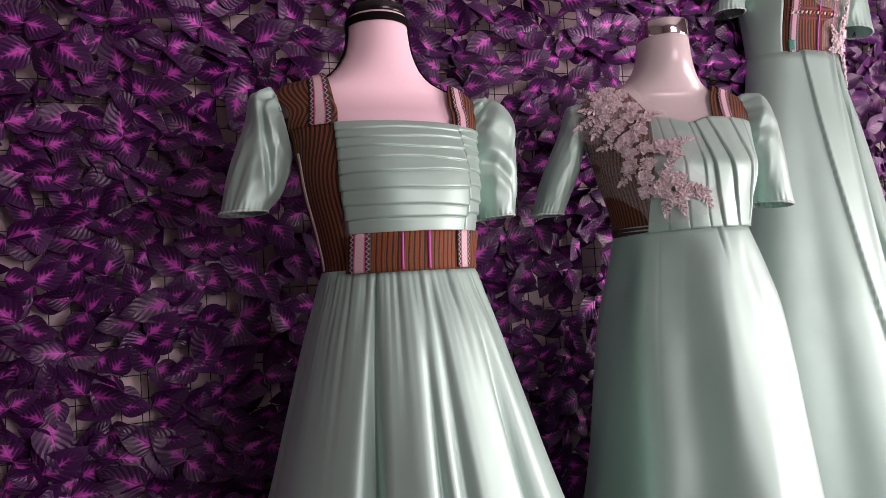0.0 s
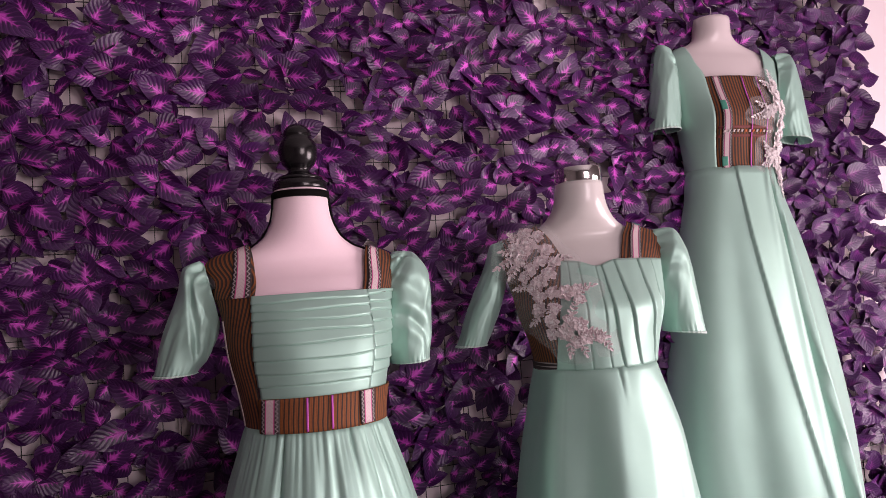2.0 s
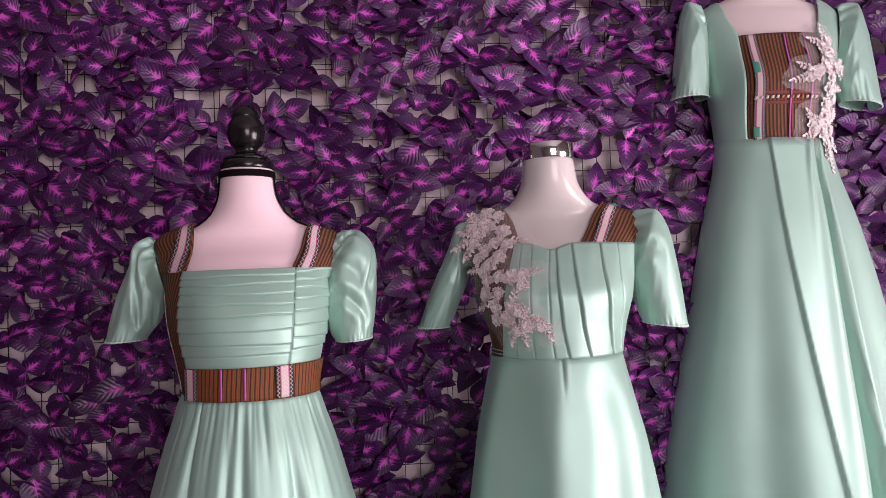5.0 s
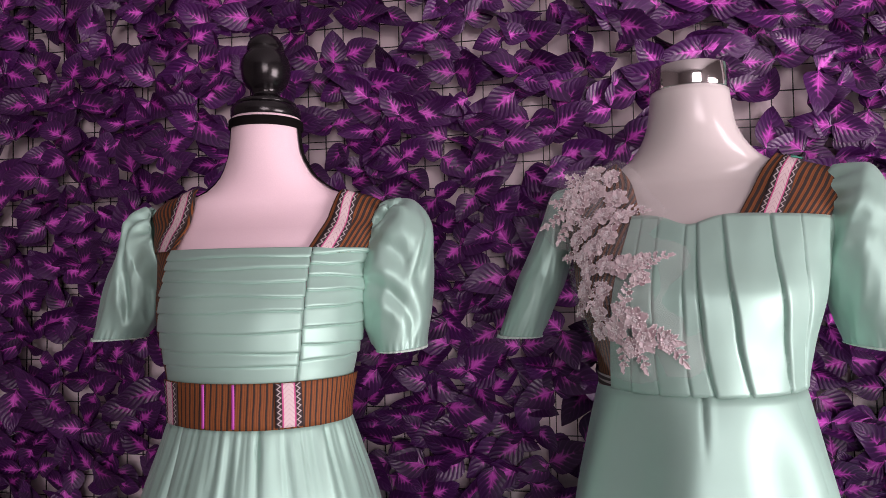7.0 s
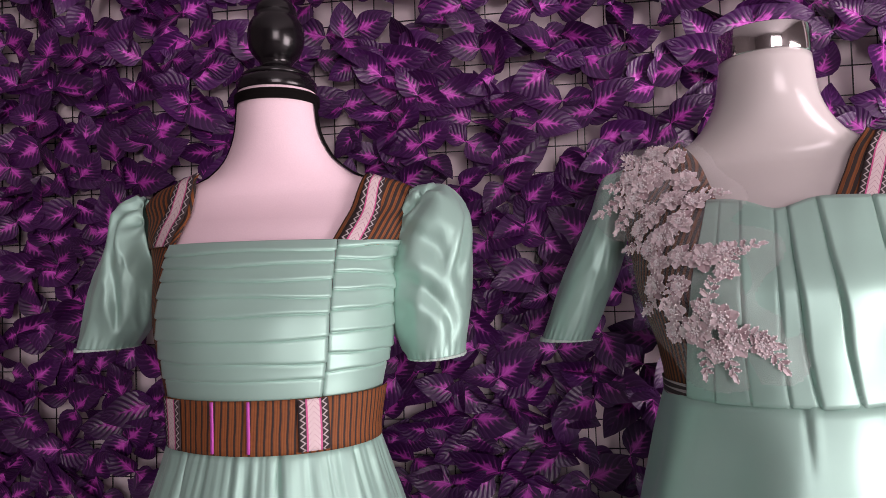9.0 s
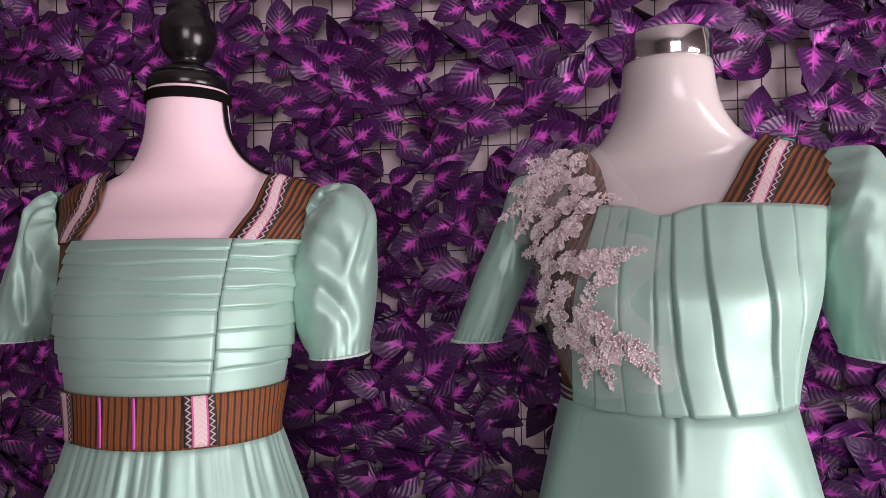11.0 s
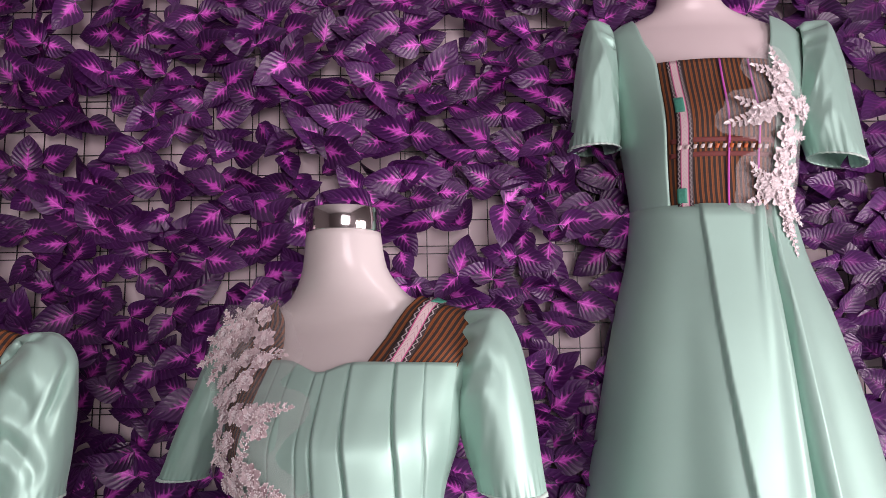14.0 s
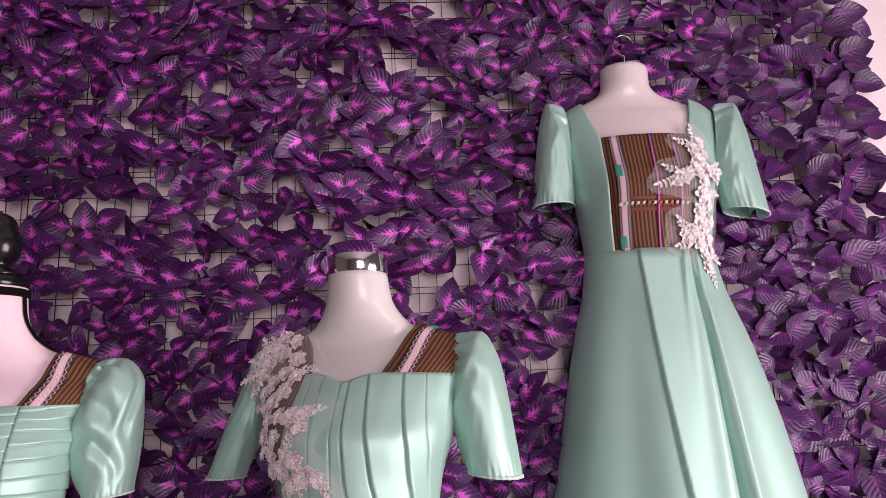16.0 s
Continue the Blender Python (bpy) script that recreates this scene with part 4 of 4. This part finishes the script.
def tulle(form, spots, parent, off, x0, x1, z0, z1, step=0.0022):
    """A sheer ground cloth with a scalloped outline round the motifs."""
    nx, nz = int((x1 - x0) / step), int((z1 - z0) / step)
    verts, faces, where = [], [], {}

    def inside(x, z):
        return sum(math.exp(-(((x - a) ** 2 + (z - b) ** 2) / (r * r))) for a, b, r in spots) > 0.33

    def corner(i, k):
        if (i, k) not in where:
            x, z = x0 + i * step, z0 + k * step
            where[i, k] = len(verts)
            verts.append(form.at(form.angle(x, z), z, off + 0.0012 * math.sin(90 * x + 60 * z)))
        return where[i, k]

    for i in range(nx):
        for k in range(nz):
            if inside(x0 + (i + 0.5) * step, z0 + (k + 0.5) * step):
                faces.append((corner(i, k), corner(i + 1, k), corner(i + 1, k + 1), corner(i, k + 1)))
    return part("tulle", mesh_from("tulle", verts, faces, TULLE), parent, "sheer pale tulle ground")


def lace(form, parent, off, flowers, sprigs, bounds, grow=1.0, kit=BLUSH):
    """Flowers (x, z, kind) and sprigs (x, z, turn in degrees, kind) on a sheer ground."""
    rng = random.Random(17)
    spots = [(x, z, (0.026, 0.023, 0.020)[k]) for x, z, k in flowers]
    for x, z, turn, k in sprigs:
        for f in (0.25, 0.9):
            reach = (0.036, 0.026)[k] * f
            spots.append((x + reach * math.cos(radians(turn)), z + reach * math.sin(radians(turn)), 0.017))
    tulle(form, spots, parent, off, *bounds)
    for x, z, k in flowers:
        ob = part("lace_flower", kit[0][k], parent)
        ob.matrix_basis = frame_on(form, x, z, off + 0.002, rng.uniform(0, 6.28), rng.uniform(0.92, 1.08) * grow)
    for x, z, turn, k in sprigs:
        ob = part("lace_sprig", kit[1][k], parent)
        ob.matrix_basis = frame_on(form, x, z, off + 0.002, radians(turn), grow)


lace2 = part("lace_applique", None, dress2, "blush beaded floral lace")
DX, LEAN = -0.010, 0.15
lace(FORM2, lace2, 0.0135,
     [(x + DX + LEAN * (1.386 - z), z, k) for x, z, k in (
         (-0.095, 1.386, 0), (-0.070, 1.378, 0), (-0.114, 1.372, 1), (-0.085, 1.356, 0), (-0.064, 1.352, 1), (-0.104, 1.340, 1), (-0.099, 1.314, 0), (-0.080, 1.330, 1), (-0.118, 1.326, 2), (-0.066, 1.290, 0),
         (-0.086, 1.292, 1), (-0.048, 1.296, 2), (-0.106, 1.286, 1), (-0.112, 1.262, 1), (-0.090, 1.262, 2), (-0.084, 1.216, 0), (-0.062, 1.230, 1), (-0.099, 1.238, 1), (-0.056, 1.208, 1), (-0.075, 1.240, 2),
         (-0.094, 1.404, 1), (-0.074, 1.398, 2), (-0.112, 1.302, 2), (-0.036, 1.205, 2), (-0.070, 1.197, 2), (-0.050, 1.276, 2), (-0.102, 1.214, 2))],
     [(x + DX + LEAN * (1.386 - z), z, turn, k) for x, z, turn, k in (
         (-0.112, 1.372, 200, 0), (-0.119, 1.358, 225, 1), (-0.060, 1.360, -10, 1), (-0.052, 1.294, 8, 0), (-0.055, 1.282, 30, 1), (-0.070, 1.248, 60, 1), (-0.052, 1.218, -25, 0), (-0.034, 1.204, -60, 1),
         (-0.066, 1.198, -75, 1), (-0.080, 1.198, -100, 1), (-0.114, 1.250, 215, 1), (-0.118, 1.310, 190, 1), (-0.100, 1.345, 150, 1), (-0.104, 1.395, 140, 1), (-0.090, 1.275, 250, 0), (-0.088, 1.334, 280, 1))],
     (-0.151, 0.03, 1.15, 1.428), 0.92)
CAP2 = Form([(1.28, 0.205, 0.100, 0.05, 0.03), (1.36, 0.198, 0.094, 0.05, 0.034), (1.41, 0.186, 0.080, 0.05, 0.038), (1.44, 0.16, 0.06, 0.05, 0.038)], shoulder=1.40)
lace(CAP2, lace2, 0.002,
     [(-0.128, 1.376, 1), (-0.142, 1.386, 2), (-0.136, 1.362, 2), (-0.118, 1.396, 2)],
     [(-0.140, 1.378, 170, 1), (-0.146, 1.366, 205, 0), (-0.140, 1.352, 235, 1), (-0.130, 1.394, 130, 1)],
     (-0.186, -0.10, 1.315, 1.425))
lace3 = part("lace_applique", None, dress3, "ivory beaded floral lace")
lace(FORM3, lace3, 0.013,
     [(x - 0.010, z, k) for x, z, k in ((0.052, 0.132, 1), (0.042, 0.124, 2), (0.120, 0.146, 1), (0.054, 0.028, 1), (0.092, 0.210, 1), (0.080, 0.196, 1), (0.098, 0.186, 2), (0.085, 0.172, 0), (0.100, 0.152, 1), (0.078, 0.146, 0), (0.112, 0.150, 2), (0.062, 0.140, 2), (0.090, 0.126, 1), (0.086, 0.104, 0), (0.096, 0.084, 1), (0.080, 0.072, 1),
      (0.084, 0.046, 0), (0.098, 0.052, 1), (0.068, 0.034, 1), (0.094, 0.020, 1), (0.078, 0.014, 1), (0.060, 0.020, 2), (0.088, -0.012, 1), (0.098, -0.002, 2), (0.090, -0.032, 2))],
     [(x - 0.010, z, turn, k) for x, z, turn, k in ((0.040, 0.126, 190, 0), (0.046, 0.140, 150, 1), (0.122, 0.150, 15, 1), (0.090, 0.215, 100, 1), (0.076, 0.204, 160, 1), (0.072, 0.142, 185, 0), (0.056, 0.132, 205, 1), (0.104, 0.150, 10, 0), (0.114, 0.156, 30, 1), (0.066, 0.036, 150, 1), (0.060, 0.012, 190, 1), (0.092, -0.030, -80, 0), (0.098, -0.004, -40, 1), (0.098, 0.105, 0, 1), (0.056, 0.036, 130, 1))],
     (-0.03, 0.146, -0.08, 0.26), 0.98, IVORY)

# ---- display board on the bare wall ----
board = empty_thing("wall_display_board", pose(2.265, WALL_Y, 1.10), "white wall board with red-brown edge and small dark hooks", "display board")
box("panel", 0.028, 0.40, -0.028, -0.002, 0.004, 0.672, BOARD, parent=board, bevel=0.004)
box("edge_rail", 0.004, 0.016, -0.026, -0.002, 0.0, 0.680, RED_WOOD, parent=board, bevel=0.003)
box("inner_rail", 0.018, 0.027, -0.034, -0.002, 0.004, 0.676, BOARD, parent=board, bevel=0.003)
for z0, mat in ((0.50, DARK_GREY), (0.43, SOFT_GREY), (0.375, SOFT_GREY), (0.30, SOFT_GREY)):
    rings = [(0.004, 0.0), (0.016, 0.004), (0.020, 0.012), (0.018, 0.022), (0.006, 0.028)]
    vv, ff, ss = [], [], []
    lathe(rings, 16, 0, vv, ff, ss)
    ob = part("hook", mesh_from("hook", vv, ff, mat), board)
    ob.matrix_basis = pose(0.062, -0.028, z0, 90, 0, 0)
box("bin", 0.034, 0.20, -0.085, -0.029, 0.02, 0.235, FRAME_WHITE, parent=board, bevel=0.014)

# ---- single leaves of the screen ----
LEAF_MESHES = [mesh_from("leaf", pts, fc, LEAF, uv) for pts, uv, fc in BLADES]
for f in LEAVES[:300]:
    ob = new("leaf", LEAF_MESHES[f[7]])
    ob.parent = screen
    ob.matrix_basis = leaf_matrix(f)
